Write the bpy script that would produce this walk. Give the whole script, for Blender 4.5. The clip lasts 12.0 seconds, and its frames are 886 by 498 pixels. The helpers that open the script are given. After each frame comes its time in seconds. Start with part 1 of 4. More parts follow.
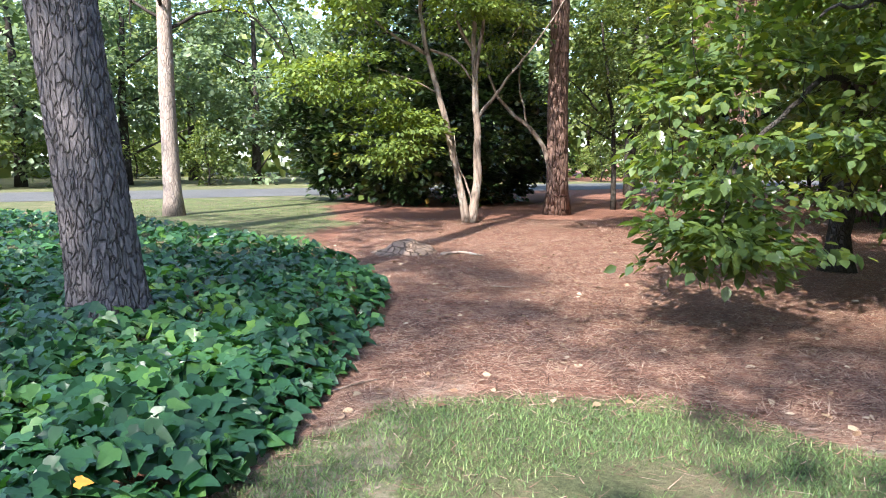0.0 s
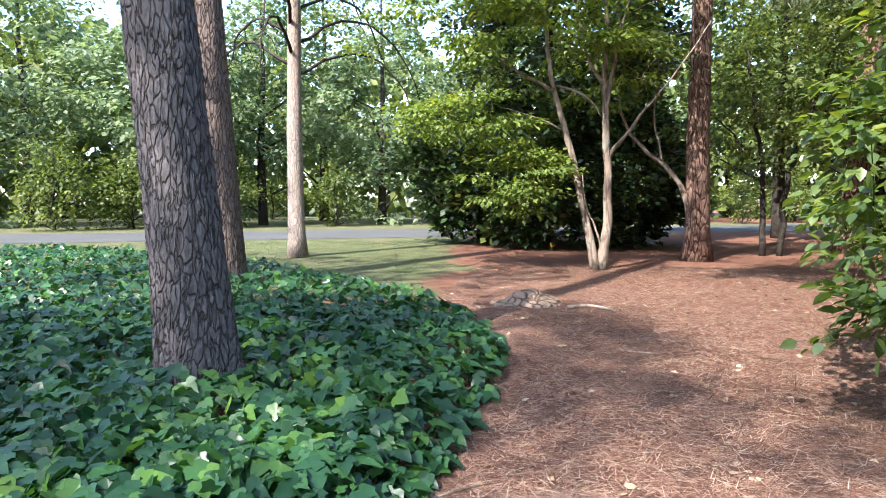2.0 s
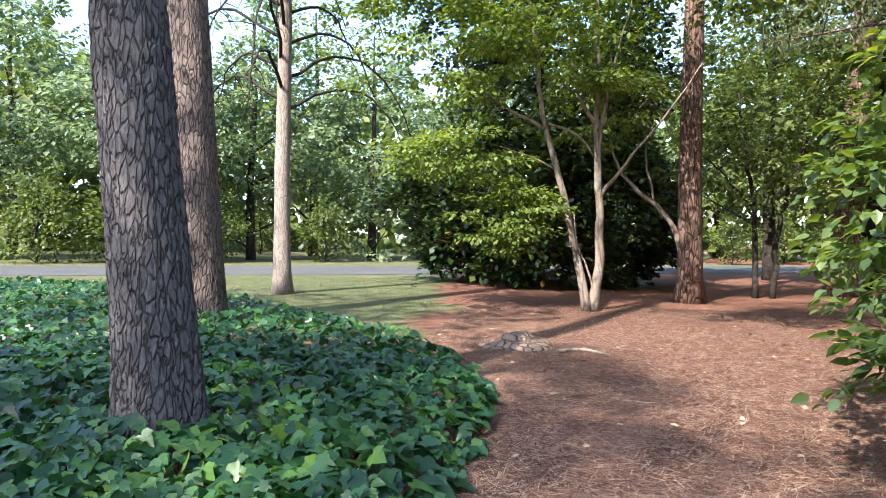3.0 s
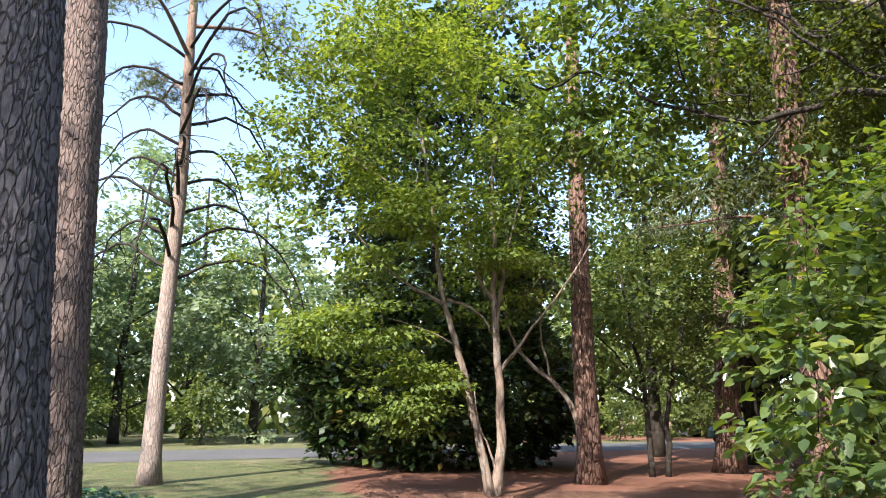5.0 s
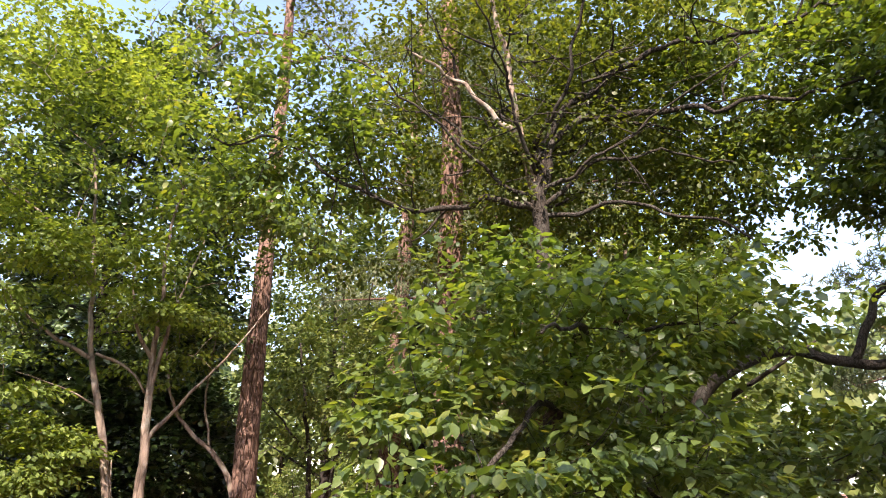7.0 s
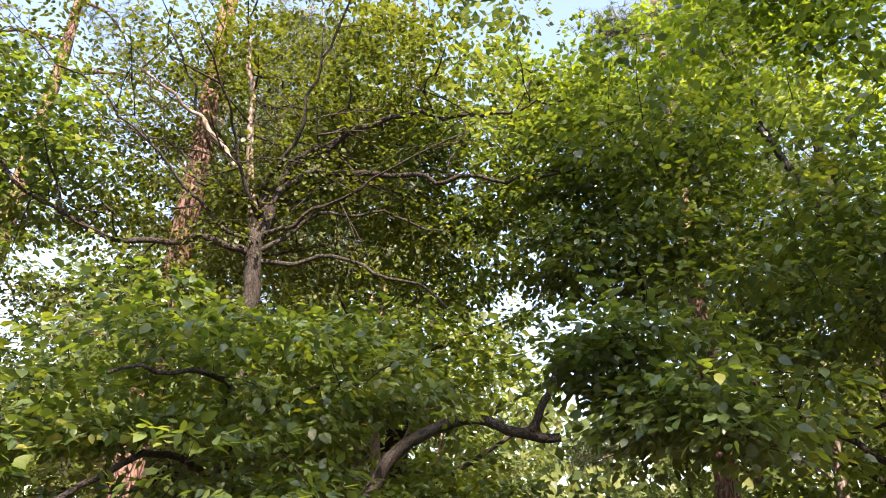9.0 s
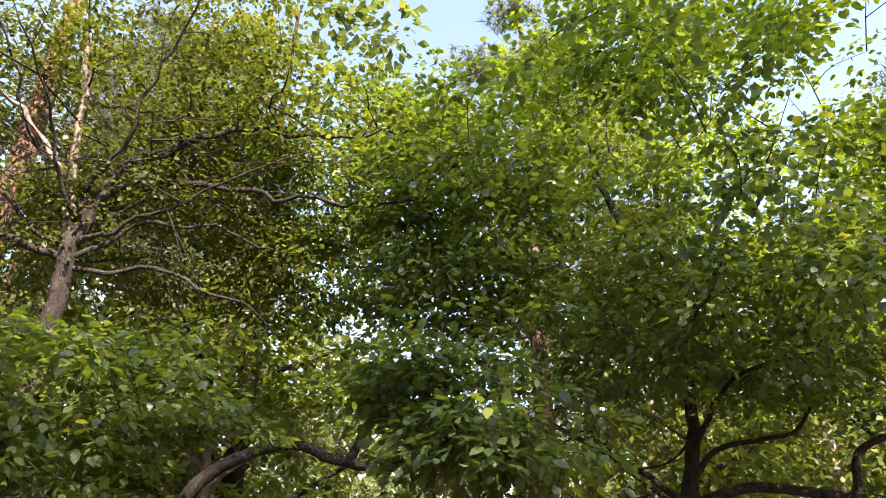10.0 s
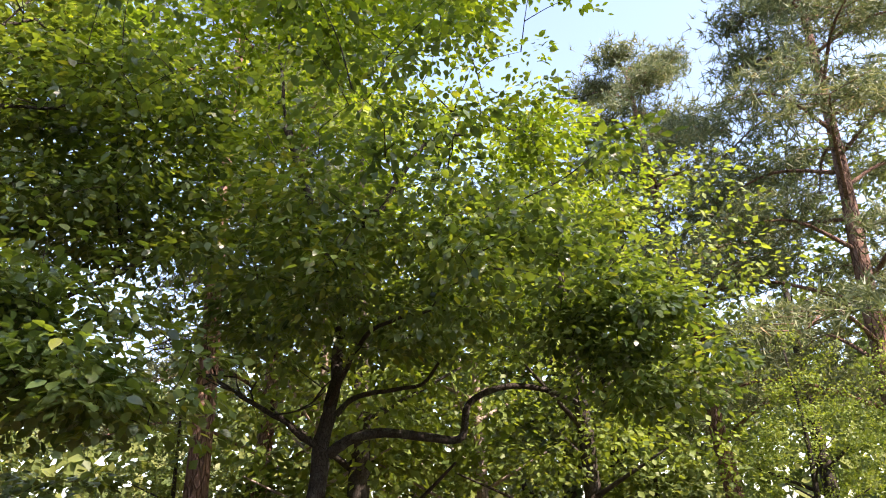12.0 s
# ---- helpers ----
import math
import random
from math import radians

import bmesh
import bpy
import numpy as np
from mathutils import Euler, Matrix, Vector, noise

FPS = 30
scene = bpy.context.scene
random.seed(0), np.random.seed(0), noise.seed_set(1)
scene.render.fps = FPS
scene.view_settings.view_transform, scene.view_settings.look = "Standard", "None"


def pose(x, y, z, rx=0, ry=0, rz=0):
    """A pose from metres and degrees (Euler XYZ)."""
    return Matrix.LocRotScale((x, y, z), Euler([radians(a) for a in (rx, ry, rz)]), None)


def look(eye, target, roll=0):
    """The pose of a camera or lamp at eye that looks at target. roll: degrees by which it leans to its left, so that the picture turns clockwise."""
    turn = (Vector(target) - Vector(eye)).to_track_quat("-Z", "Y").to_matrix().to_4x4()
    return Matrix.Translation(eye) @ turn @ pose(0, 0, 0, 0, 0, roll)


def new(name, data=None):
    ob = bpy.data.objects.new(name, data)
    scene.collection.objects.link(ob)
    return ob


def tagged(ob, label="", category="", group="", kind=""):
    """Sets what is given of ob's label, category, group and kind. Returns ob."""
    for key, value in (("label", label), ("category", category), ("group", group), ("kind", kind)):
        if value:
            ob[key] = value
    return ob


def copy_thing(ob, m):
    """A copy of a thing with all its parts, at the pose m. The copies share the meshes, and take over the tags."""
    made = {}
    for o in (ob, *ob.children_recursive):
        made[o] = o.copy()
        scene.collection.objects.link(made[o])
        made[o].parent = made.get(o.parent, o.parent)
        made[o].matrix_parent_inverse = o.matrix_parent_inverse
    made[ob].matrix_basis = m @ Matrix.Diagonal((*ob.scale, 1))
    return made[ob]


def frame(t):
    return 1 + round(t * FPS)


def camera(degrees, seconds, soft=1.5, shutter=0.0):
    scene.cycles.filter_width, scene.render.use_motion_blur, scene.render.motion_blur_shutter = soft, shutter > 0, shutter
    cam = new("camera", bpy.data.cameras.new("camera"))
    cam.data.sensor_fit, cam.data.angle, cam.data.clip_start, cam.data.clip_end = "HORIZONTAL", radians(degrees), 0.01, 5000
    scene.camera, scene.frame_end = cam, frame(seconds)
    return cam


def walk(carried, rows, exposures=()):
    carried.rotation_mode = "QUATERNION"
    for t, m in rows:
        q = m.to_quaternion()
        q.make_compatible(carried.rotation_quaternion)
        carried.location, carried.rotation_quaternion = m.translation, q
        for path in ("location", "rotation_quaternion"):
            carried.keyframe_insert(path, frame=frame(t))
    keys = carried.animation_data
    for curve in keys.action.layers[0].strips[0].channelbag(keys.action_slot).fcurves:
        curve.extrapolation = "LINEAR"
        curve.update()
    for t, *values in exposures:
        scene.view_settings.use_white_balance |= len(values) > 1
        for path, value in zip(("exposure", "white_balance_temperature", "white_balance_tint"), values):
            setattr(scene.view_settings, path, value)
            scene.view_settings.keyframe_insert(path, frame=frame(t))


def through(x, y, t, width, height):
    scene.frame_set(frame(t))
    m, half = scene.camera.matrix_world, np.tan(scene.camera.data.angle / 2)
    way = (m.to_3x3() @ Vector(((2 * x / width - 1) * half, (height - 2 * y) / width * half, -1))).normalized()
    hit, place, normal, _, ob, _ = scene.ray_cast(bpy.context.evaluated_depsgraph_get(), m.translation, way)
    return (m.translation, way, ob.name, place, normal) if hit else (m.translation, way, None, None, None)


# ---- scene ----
cam = camera(67.0, 12.0, soft=1.0)
PATH = [
    (0, (0.001, 0.009, 1.446), 0.07, -7.57, 0.27),
    (0.5, (0.047, 0.244, 1.477), 3.22, -6.94, -0.21),
    (1, (0.113, 0.457, 1.484), 7.13, -6.19, -0.44),
    (1.5, (0.085, 0.659, 1.472), 9.46, -5.28, -0.26),
    (2, (-0.034, 0.885, 1.490), 10.67, -4.22, 0.07),
    (2.5, (-0.079, 1.069, 1.503), 10.63, -3.00, 0.47),
    (2.7, (-0.063, 1.134, 1.503), 10.42, -2.33, 0.66),
    (4.3, (-0.226, 1.511, 1.438), 4.52, 8.01, 0.76),
    (4.5, (-0.289, 1.549, 1.486), 3.42, 9.80, 0.65),
    (5, (-0.324, 1.554, 1.527), 0.44, 13.97, 0.37),
    (5.5, (-0.294, 1.502, 1.520), -4.26, 17.22, -0.04),
    (6, (-0.075, 1.550, 1.536), -10.20, 18.86, 0.04),
    (6.5, (0.107, 1.539, 1.518), -17.73, 19.42, -0.04),
    (7, (0.301, 1.472, 1.506), -24.97, 19.84, 0.10),
    (7.2, (0.392, 1.421, 1.501), -27.40, 20.13, 0.30),
    (8.8, (1.687, 0.809, 1.488), -38.47, 24.23, 0.70),
    (9, (1.830, 0.701, 1.496), -40.05, 24.95, 1.30),
    (9.5, (2.132, 0.415, 1.530), -44.93, 26.30, 1.40),
    (10, (2.365, 0.129, 1.537), -50.47, 27.11, 0.90),
    (10.5, (2.573, -0.107, 1.529), -56.92, 27.43, 0.00),
    (11, (2.722, -0.342, 1.513), -63.31, 26.94, -0.90),
    (11.5, (2.826, -0.510, 1.493), -69.82, 25.47, -1.80),
    (12, (2.905, -0.624, 1.438), -75.39, 23.15, -2.40),
]


def aim(eye, yaw, pitch):
    y, p = radians(yaw), radians(pitch)
    return (eye[0] - math.sin(y) * math.cos(p), eye[1] + math.cos(y) * math.cos(p), eye[2] + math.sin(p))


walk(cam, [(t, look(eye, aim(eye, yaw, pitch), roll)) for t, eye, yaw, pitch, roll in PATH], exposures=[(0, 2.28, 6000, 9), (2.7, 2.12, 6100, 9), (5.0, 1.9, 6400, 12), (7.0, 2.05, 7100, 21), (9.0, 2.3, 7300, 23), (12, 2.15, 7200, 23)])

# ---- light ----
SUN = Vector((-0.42, -0.80, 0.95)).normalized()
world = bpy.data.worlds.new("sky")
scene.world = world
world.use_nodes = True
wn = world.node_tree
sky = wn.nodes.new("ShaderNodeTexSky")
sky.sky_type, sky.sun_disc = "NISHITA", False
sky.sun_elevation = math.asin(SUN.z)
sky.sun_rotation = math.atan2(SUN.x, SUN.y)
sky.air_density, sky.dust_density, sky.ozone_density = 1.0, 1.3, 1.2
wn.links.new(sky.outputs["Color"], wn.nodes["Background"].inputs["Color"])
wn.nodes["Background"].inputs["Strength"].default_value = 0.15
sun_data = bpy.data.lights.new("sun", "SUN")
sun_data.energy, sun_data.angle, sun_data.color = 3.7, radians(0.6), (1.0, 0.93, 0.82)
sun = new("sun", sun_data)
sun.matrix_world = look(SUN * 60, (0, 0, 0))


# ---- materials ----
class Mat:
    """A small builder for node materials."""

    def __init__(self, name):
        self.m = bpy.data.materials.new(name)
        self.m.use_nodes = True
        self.t = self.m.node_tree
        self.b = self.t.nodes["Principled BSDF"]
        self.o = self.t.nodes["Material Output"]

    def node(self, kind, **sets):
        n = self.t.nodes.new(kind)
        for k, v in sets.items():
            n.inputs[k.replace("_", " ")].default_value = v
        return n

    def link(self, a, b):
        self.t.links.new(a, b)

    def coord(self, scale=(1, 1, 1), space="Object"):
        c = self.t.nodes.new("ShaderNodeTexCoord")
        m = self.t.nodes.new("ShaderNodeMapping")
        m.inputs["Scale"].default_value = scale
        self.link(c.outputs[space], m.inputs["Vector"])
        return m.outputs["Vector"]

    def noise(self, vec, scale, detail=4.0, rough=0.6):
        n = self.node("ShaderNodeTexNoise", Scale=scale, Detail=detail, Roughness=rough)
        self.link(vec, n.inputs["Vector"])
        return n.outputs["Fac"]

    def ramp(self, fac, stops):
        r = self.t.nodes.new("ShaderNodeValToRGB")
        e = r.color_ramp.elements
        while len(e) < len(stops):
            e.new(0.5)
        for el, (p, c) in zip(e, stops):
            el.position, el.color = p, (*c, 1)
        self.link(fac, r.inputs["Fac"])
        return r.outputs["Color"]

    def mix(self, fac, a, b, mode="MIX"):
        n = self.t.nodes.new("ShaderNodeMix")
        n.data_type, n.blend_type = "RGBA", mode
        for sock, v in ((n.inputs[0], fac), (n.inputs[6], a), (n.inputs[7], b)):
            if isinstance(v, (int, float)):
                sock.default_value = v
            elif isinstance(v, tuple):
                sock.default_value = (*v, 1)
            else:
                self.link(v, sock)
        return n.outputs[2]

    def math(self, op, a, b=0.0):
        n = self.t.nodes.new("ShaderNodeMath")
        n.operation = op
        for sock, v in ((n.inputs[0], a), (n.inputs[1], b)):
            if isinstance(v, (int, float)):
                sock.default_value = v
            else:
                self.link(v, sock)
        return n.outputs[0]

    def bump(self, height, dist, strength=1.0):
        n = self.node("ShaderNodeBump", Strength=strength, Distance=dist)
        self.link(height, n.inputs["Height"])
        self.link(n.outputs["Normal"], self.b.inputs["Normal"])

    def finish(self, colour, rough, spec=0.4):
        self.link(colour, self.b.inputs["Base Color"])
        if isinstance(rough, (int, float)):
            self.b.inputs["Roughness"].default_value = rough
        else:
            self.link(rough, self.b.inputs["Roughness"])
        self.b.inputs["Specular IOR Level"].default_value = spec
        return self.m


def leaf_material(name, stops, through, rough=0.45, spec=0.4, glow=0.45):
    """Leaves: each island its own shade of green; light also passes through the blade."""
    k = Mat(name)
    g = k.t.nodes.new("ShaderNodeNewGeometry")
    vec = k.coord()
    patch = k.noise(vec, 0.6, 2.0)
    rnd = k.math("ADD", k.math("MULTIPLY", g.outputs["Random Per Island"], 0.75), k.math("MULTIPLY", k.math("SUBTRACT", patch, 0.37), 0.9))
    col = k.ramp(rnd, stops)
    vein = k.noise(vec, 60.0, 2.0)
    col = k.mix(0.25, col, k.ramp(vein, [(0.3, (0.35, 0.35, 0.35)), (0.7, (1, 1, 1))]), "MULTIPLY")
    k.finish(col, rough, spec)
    tr = k.t.nodes.new("ShaderNodeBsdfTranslucent")
    k.link(k.mix(1.0, col, through, "MULTIPLY"), tr.inputs["Color"])
    mx = k.t.nodes.new("ShaderNodeMixShader")
    mx.inputs[0].default_value = glow
    k.link(k.b.outputs[0], mx.inputs[1])
    k.link(tr.outputs[0], mx.inputs[2])
    k.link(mx.outputs[0], k.o.inputs["Surface"])
    return k.m


def bark_material(name, dark, mid, light, stretch=0.3, scale=9.0, depth=0.02, lichen=0.0, split=0.6, upper=None):
    k = Mat(name)
    vec = k.coord((1, 1, stretch))
    v = k.node("ShaderNodeTexVoronoi", Scale=scale, Randomness=1.0)
    v.feature = "DISTANCE_TO_EDGE"
    k.link(k.mix(0.12, vec, k.node("ShaderNodeTexNoise", Scale=6.0).outputs["Color"]), v.inputs["Vector"])
    crack = k.ramp(v.outputs["Distance"], [(0.0, (0, 0, 0)), (0.11, (1, 1, 1))])
    fine = k.noise(vec, 45.0, 6.0, 0.7)
    big = k.noise(k.coord((1, 1, 0.5)), 1.6, 3.0)
    col = k.ramp(fine, [(0.25, dark), (0.55, mid), (0.8, light)])
    col = k.mix(k.math("MULTIPLY", big, 0.6), col, mid)
    col = k.mix(split, col, k.mix(crack, tuple(c * 0.35 for c in dark), (1, 1, 1)), "MULTIPLY")
    if upper:  # thin orange bark higher up the stem
        z = k.t.nodes.new("ShaderNodeSeparateXYZ")
        k.link(k.coord(), z.inputs[0])
        up = k.math("ADD", k.math("MULTIPLY", z.outputs[2], 0.1), k.math("MULTIPLY", k.math("SUBTRACT", big, 0.5), 0.6))
        col = k.mix(k.ramp(up, [(0.35, (0, 0, 0)), (0.95, (0.75, 0.75, 0.75))]), col, k.ramp(fine, [(0.3, tuple(c * 0.4 for c in upper)), (0.7, upper)]))
    if lichen:
        spots = k.ramp(k.noise(k.coord(), 3.2, 5.0, 0.75), [(0.52, (0, 0, 0)), (0.66, (1, 1, 1))])
        col = k.mix(k.math("MULTIPLY", spots, lichen), col, (0.42, 0.44, 0.40))
    k.bump(k.math("ADD", k.math("MULTIPLY", crack, 0.8), k.math("MULTIPLY", fine, 0.5)), depth)
    return k.finish(col, 0.9, 0.15)


BARK_PINE = bark_material("pine_bark", (0.05, 0.042, 0.043), (0.19, 0.165, 0.17), (0.36, 0.325, 0.33), 0.27, 25.0, 0.02, 0.0, 0.5)
BARK_RED = bark_material("red_pine_bark", (0.075, 0.042, 0.032), (0.23, 0.14, 0.11), (0.44, 0.32, 0.27), 0.25, 12.0, 0.035)
BARK_MID = bark_material("grey_brown_pine_bark", (0.07, 0.047, 0.04), (0.22, 0.165, 0.145), (0.42, 0.345, 0.315), 0.25, 20.0, 0.025, 0.0, 0.6)
BARK_PALE = bark_material("pale_pine_bark", (0.19, 0.14, 0.115), (0.36, 0.29, 0.255), (0.53, 0.47, 0.43), 0.3, 17.0, 0.012, 0.0, 0.4, (0.36, 0.23, 0.16))
BARK_SMOOTH = bark_material("smooth_bark", (0.14, 0.10, 0.08), (0.27, 0.205, 0.165), (0.40, 0.32, 0.27), 0.25, 5.0, 0.006, 0.4)
BARK_DARK = bark_material("dark_bark", (0.025, 0.02, 0.017), (0.055, 0.045, 0.038), (0.10, 0.085, 0.075), 0.5, 30.0, 0.012, 0.10)
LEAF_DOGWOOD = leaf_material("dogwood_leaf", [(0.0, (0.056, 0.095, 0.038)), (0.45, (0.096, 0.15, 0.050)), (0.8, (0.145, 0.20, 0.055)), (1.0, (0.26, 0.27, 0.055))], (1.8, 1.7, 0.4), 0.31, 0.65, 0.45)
# dogwood leaf with the glow of sun from behind put into its colour
LEAF_BACKLIT = leaf_material("backlit_yellow_leaf", [(0.0, (0.09, 0.15, 0.03)), (0.4, (0.145, 0.21, 0.035)), (0.8, (0.21, 0.27, 0.045)), (1.0, (0.30, 0.32, 0.05))], (1.7, 1.7, 0.4), 0.4, 0.4, 0.5)
LEAF_OLIVE = leaf_material("small_olive_leaf", [(0.0, (0.045, 0.062, 0.02)), (0.5, (0.075, 0.10, 0.03)), (0.9, (0.12, 0.14, 0.035)), (1.0, (0.20, 0.17, 0.05))], (1.9, 1.8, 0.45), 0.45, 0.35, 0.45)
LEAF_LIGHT = leaf_material("light_leaf", [(0.0, (0.08, 0.125, 0.035)), (0.4, (0.14, 0.20, 0.05)), (0.8, (0.22, 0.29, 0.07)), (1.0, (0.34, 0.37, 0.11))], (1.6, 1.5, 0.5), 0.5, 0.35, 0.45)
LEAF_MAGNOLIA = leaf_material("magnolia_leaf", [(0.0, (0.02, 0.042, 0.014)), (0.6, (0.05, 0.085, 0.024)), (0.9, (0.11, 0.14, 0.035)), (1.0, (0.20, 0.12, 0.03))], (1.2, 1.4, 0.5), 0.28, 0.55, 0.12)
LEAF_WOOD = leaf_material("woodland_leaf", [(0.0, (0.055, 0.085, 0.025)), (0.5, (0.11, 0.15, 0.042)), (1.0, (0.22, 0.24, 0.07))], (1.6, 1.6, 0.8), 0.5, 0.35, 0.42)
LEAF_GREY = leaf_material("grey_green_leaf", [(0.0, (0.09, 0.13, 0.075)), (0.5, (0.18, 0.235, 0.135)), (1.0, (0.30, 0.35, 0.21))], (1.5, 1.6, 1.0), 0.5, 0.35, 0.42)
LEAF_IVY = leaf_material("ivy_leaf", [(0.0, (0.014, 0.046, 0.022)), (0.4, (0.026, 0.080, 0.033)), (0.72, (0.048, 0.13, 0.038)), (0.9, (0.11, 0.22, 0.04)), (1.0, (0.19, 0.30, 0.05))], (1.3, 1.6, 0.5), 0.36, 0.45, 0.25)
NEEDLE = leaf_material("pine_needle", [(0.0, (0.08, 0.11, 0.065)), (0.5, (0.16, 0.195, 0.11)), (0.9, (0.26, 0.27, 0.15)), (1.0, (0.32, 0.22, 0.11))], (1.4, 1.4, 0.8), 0.5, 0.3, 0.3)
GRASS = leaf_material("grass_blade", [(0.0, (0.05, 0.085, 0.035)), (0.45, (0.12, 0.185, 0.07)), (0.8, (0.21, 0.28, 0.11)), (1.0, (0.42, 0.37, 0.23))], (1.5, 1.6, 0.6), 0.5, 0.3, 0.35)


def straw_material():
    k = Mat("pine_straw")
    g = k.t.nodes.new("ShaderNodeNewGeometry")
    col = k.ramp(g.outputs["Random Per Island"], [(0.0, (0.05, 0.026, 0.02)), (0.35, (0.155, 0.08, 0.057)), (0.75, (0.32, 0.18, 0.13)), (1.0, (0.50, 0.37, 0.28))])
    return k.finish(col, 0.7, 0.25)


STRAW = straw_material()


def ground_material():
    """Pine straw, thin lawn and bare sandy soil, mixed by the zones of the plan."""
    k = Mat("ground")
    vec = k.coord()
    a = k.t.nodes.new("ShaderNodeAttribute")
    a.attribute_name = "zone"
    sep = k.t.nodes.new("ShaderNodeSeparateColor")
    k.link(a.outputs["Color"], sep.inputs[0])
    lawn, bare = sep.outputs[0], sep.outputs[1]
    streak = k.noise(k.coord((1, 2.2, 1)), 38.0, 7.0, 0.75)
    patch = k.noise(vec, 1.1, 5.0, 0.6)
    straw = k.ramp(streak, [(0.34, (0.035, 0.018, 0.014)), (0.5, (0.20, 0.09, 0.06)), (0.66, (0.40, 0.20, 0.135))])
    straw = k.mix(k.ramp(patch, [(0.35, (0, 0, 0)), (0.75, (0.35, 0.35, 0.35))]), straw, (0.24, 0.115, 0.078))
    turf = k.ramp(k.noise(vec, 30.0, 6.0, 0.75), [(0.3, (0.055, 0.06, 0.03)), (0.55, (0.12, 0.13, 0.06)), (0.8, (0.24, 0.21, 0.12))])
    turf = k.mix(k.ramp(patch, [(0.48, (0, 0, 0)), (0.66, (0.7, 0.7, 0.7))]), turf, (0.20, 0.155, 0.10))
    soil = k.ramp(k.noise(vec, 24.0, 6.0, 0.7), [(0.3, (0.30, 0.22, 0.165)), (0.7, (0.50, 0.41, 0.33))])
    rough = k.math("MULTIPLY", k.math("SUBTRACT", k.noise(vec, 7.0, 5.0, 0.7), 0.5), 0.9)
    lm = k.ramp(k.math("ADD", lawn, rough), [(0.42, (0, 0, 0)), (0.58, (1, 1, 1))])
    bm_ = k.ramp(k.math("ADD", bare, rough), [(0.35, (0, 0, 0)), (0.75, (1, 1, 1))])
    col = k.mix(bm_, k.mix(lm, straw, turf), soil)
    k.bump(k.math("ADD", streak, k.noise(vec, 6.0, 5.0, 0.6)), 0.03, 1.0)
    return k.finish(col, 0.92, 0.2)


def road_material():
    k = Mat("asphalt")
    vec = k.coord()
    col = k.ramp(k.noise(vec, 90.0, 4.0, 0.8), [(0.3, (0.05, 0.05, 0.053)), (0.7, (0.11, 0.11, 0.113))])
    col = k.mix(0.5, col, k.ramp(k.noise(vec, 0.5, 5.0, 0.65), [(0.3, (0.07, 0.069, 0.07)), (0.7, (0.12, 0.117, 0.115))]))
    k.bump(k.noise(vec, 120.0, 2.0), 0.01)
    return k.finish(col, 0.85, 0.3)


def plain(name, colour, rough=0.5, metal=0.0, var=0.15):
    k = Mat(name)
    col = k.mix(1.0, colour, k.ramp(k.noise(k.coord(), 14.0, 5.0, 0.65), [(0.3, (1 - var,) * 3), (0.7, (1 + var,) * 3)]), "MULTIPLY")
    k.b.inputs["Metallic"].default_value = metal
    return k.finish(col, rough, 0.5)


# ---- mesh helpers ----
def mesh_of(name, verts, faces, material, smooth=False):
    me = bpy.data.meshes.new(name)
    me.from_pydata([tuple(v) for v in verts], [], faces)
    me.materials.append(material)
    if smooth:
        me.polygons.foreach_set("use_smooth", [True] * len(me.polygons))
    me.update()
    return me


def part(name, data, parent, label=""):
    ob = new(name, data)
    ob.parent = parent
    return tagged(ob, label)


class Tubes:
    """Collects tapered, slightly crooked tubes into one mesh."""

    def __init__(self):
        self.v, self.f = [], []

    def add(self, pts, radii, sides=7, wob=0.0):
        pts = [Vector(p) for p in pts]
        start = len(self.v)
        side = Vector((1, 0.2, 0.1))
        for i, p in enumerate(pts):
            d = (pts[min(i + 1, len(pts) - 1)] - pts[max(i - 1, 0)]).normalized()
            side = (side - d * side.dot(d)).normalized()
            up = d.cross(side)
            for s in range(sides):
                a = 2 * math.pi * s / sides
                r = radii[i] * (1 + wob * noise.noise(p * 3 + Vector((math.cos(a), math.sin(a), i))))
                self.v.append(p + side * (math.cos(a) * r) + up * (math.sin(a) * r))
        for i in range(len(pts) - 1):
            for s in range(sides):
                a, b = start + i * sides + s, start + i * sides + (s + 1) % sides
                self.f.append((a, b, b + sides, a + sides))
        self.f.append(tuple(start + s for s in reversed(range(sides))))
        self.f.append(tuple(start + (len(pts) - 1) * sides + s for s in range(sides)))

    def mesh(self, name, material):
        return mesh_of(name, self.v, self.f, material, True)


def curve(pts, n):
    """A smooth line of n points through the given ones."""
    p = [Vector(q) for q in pts]
    p = [p[0] * 2 - p[1]] + p + [p[-1] * 2 - p[-2]]
    out, m = [], len(p) - 3
    for i in range(n):
        u = i / (n - 1) * m
        k = min(int(u), m - 1)
        t = u - k
        a, b, c, d = p[k : k + 4]
        out.append(0.5 * ((2 * b) + (c - a) * t + (2 * a - 5 * b + 4 * c - d) * t * t + (3 * b - a - 3 * c + d) * t**3))
    return out


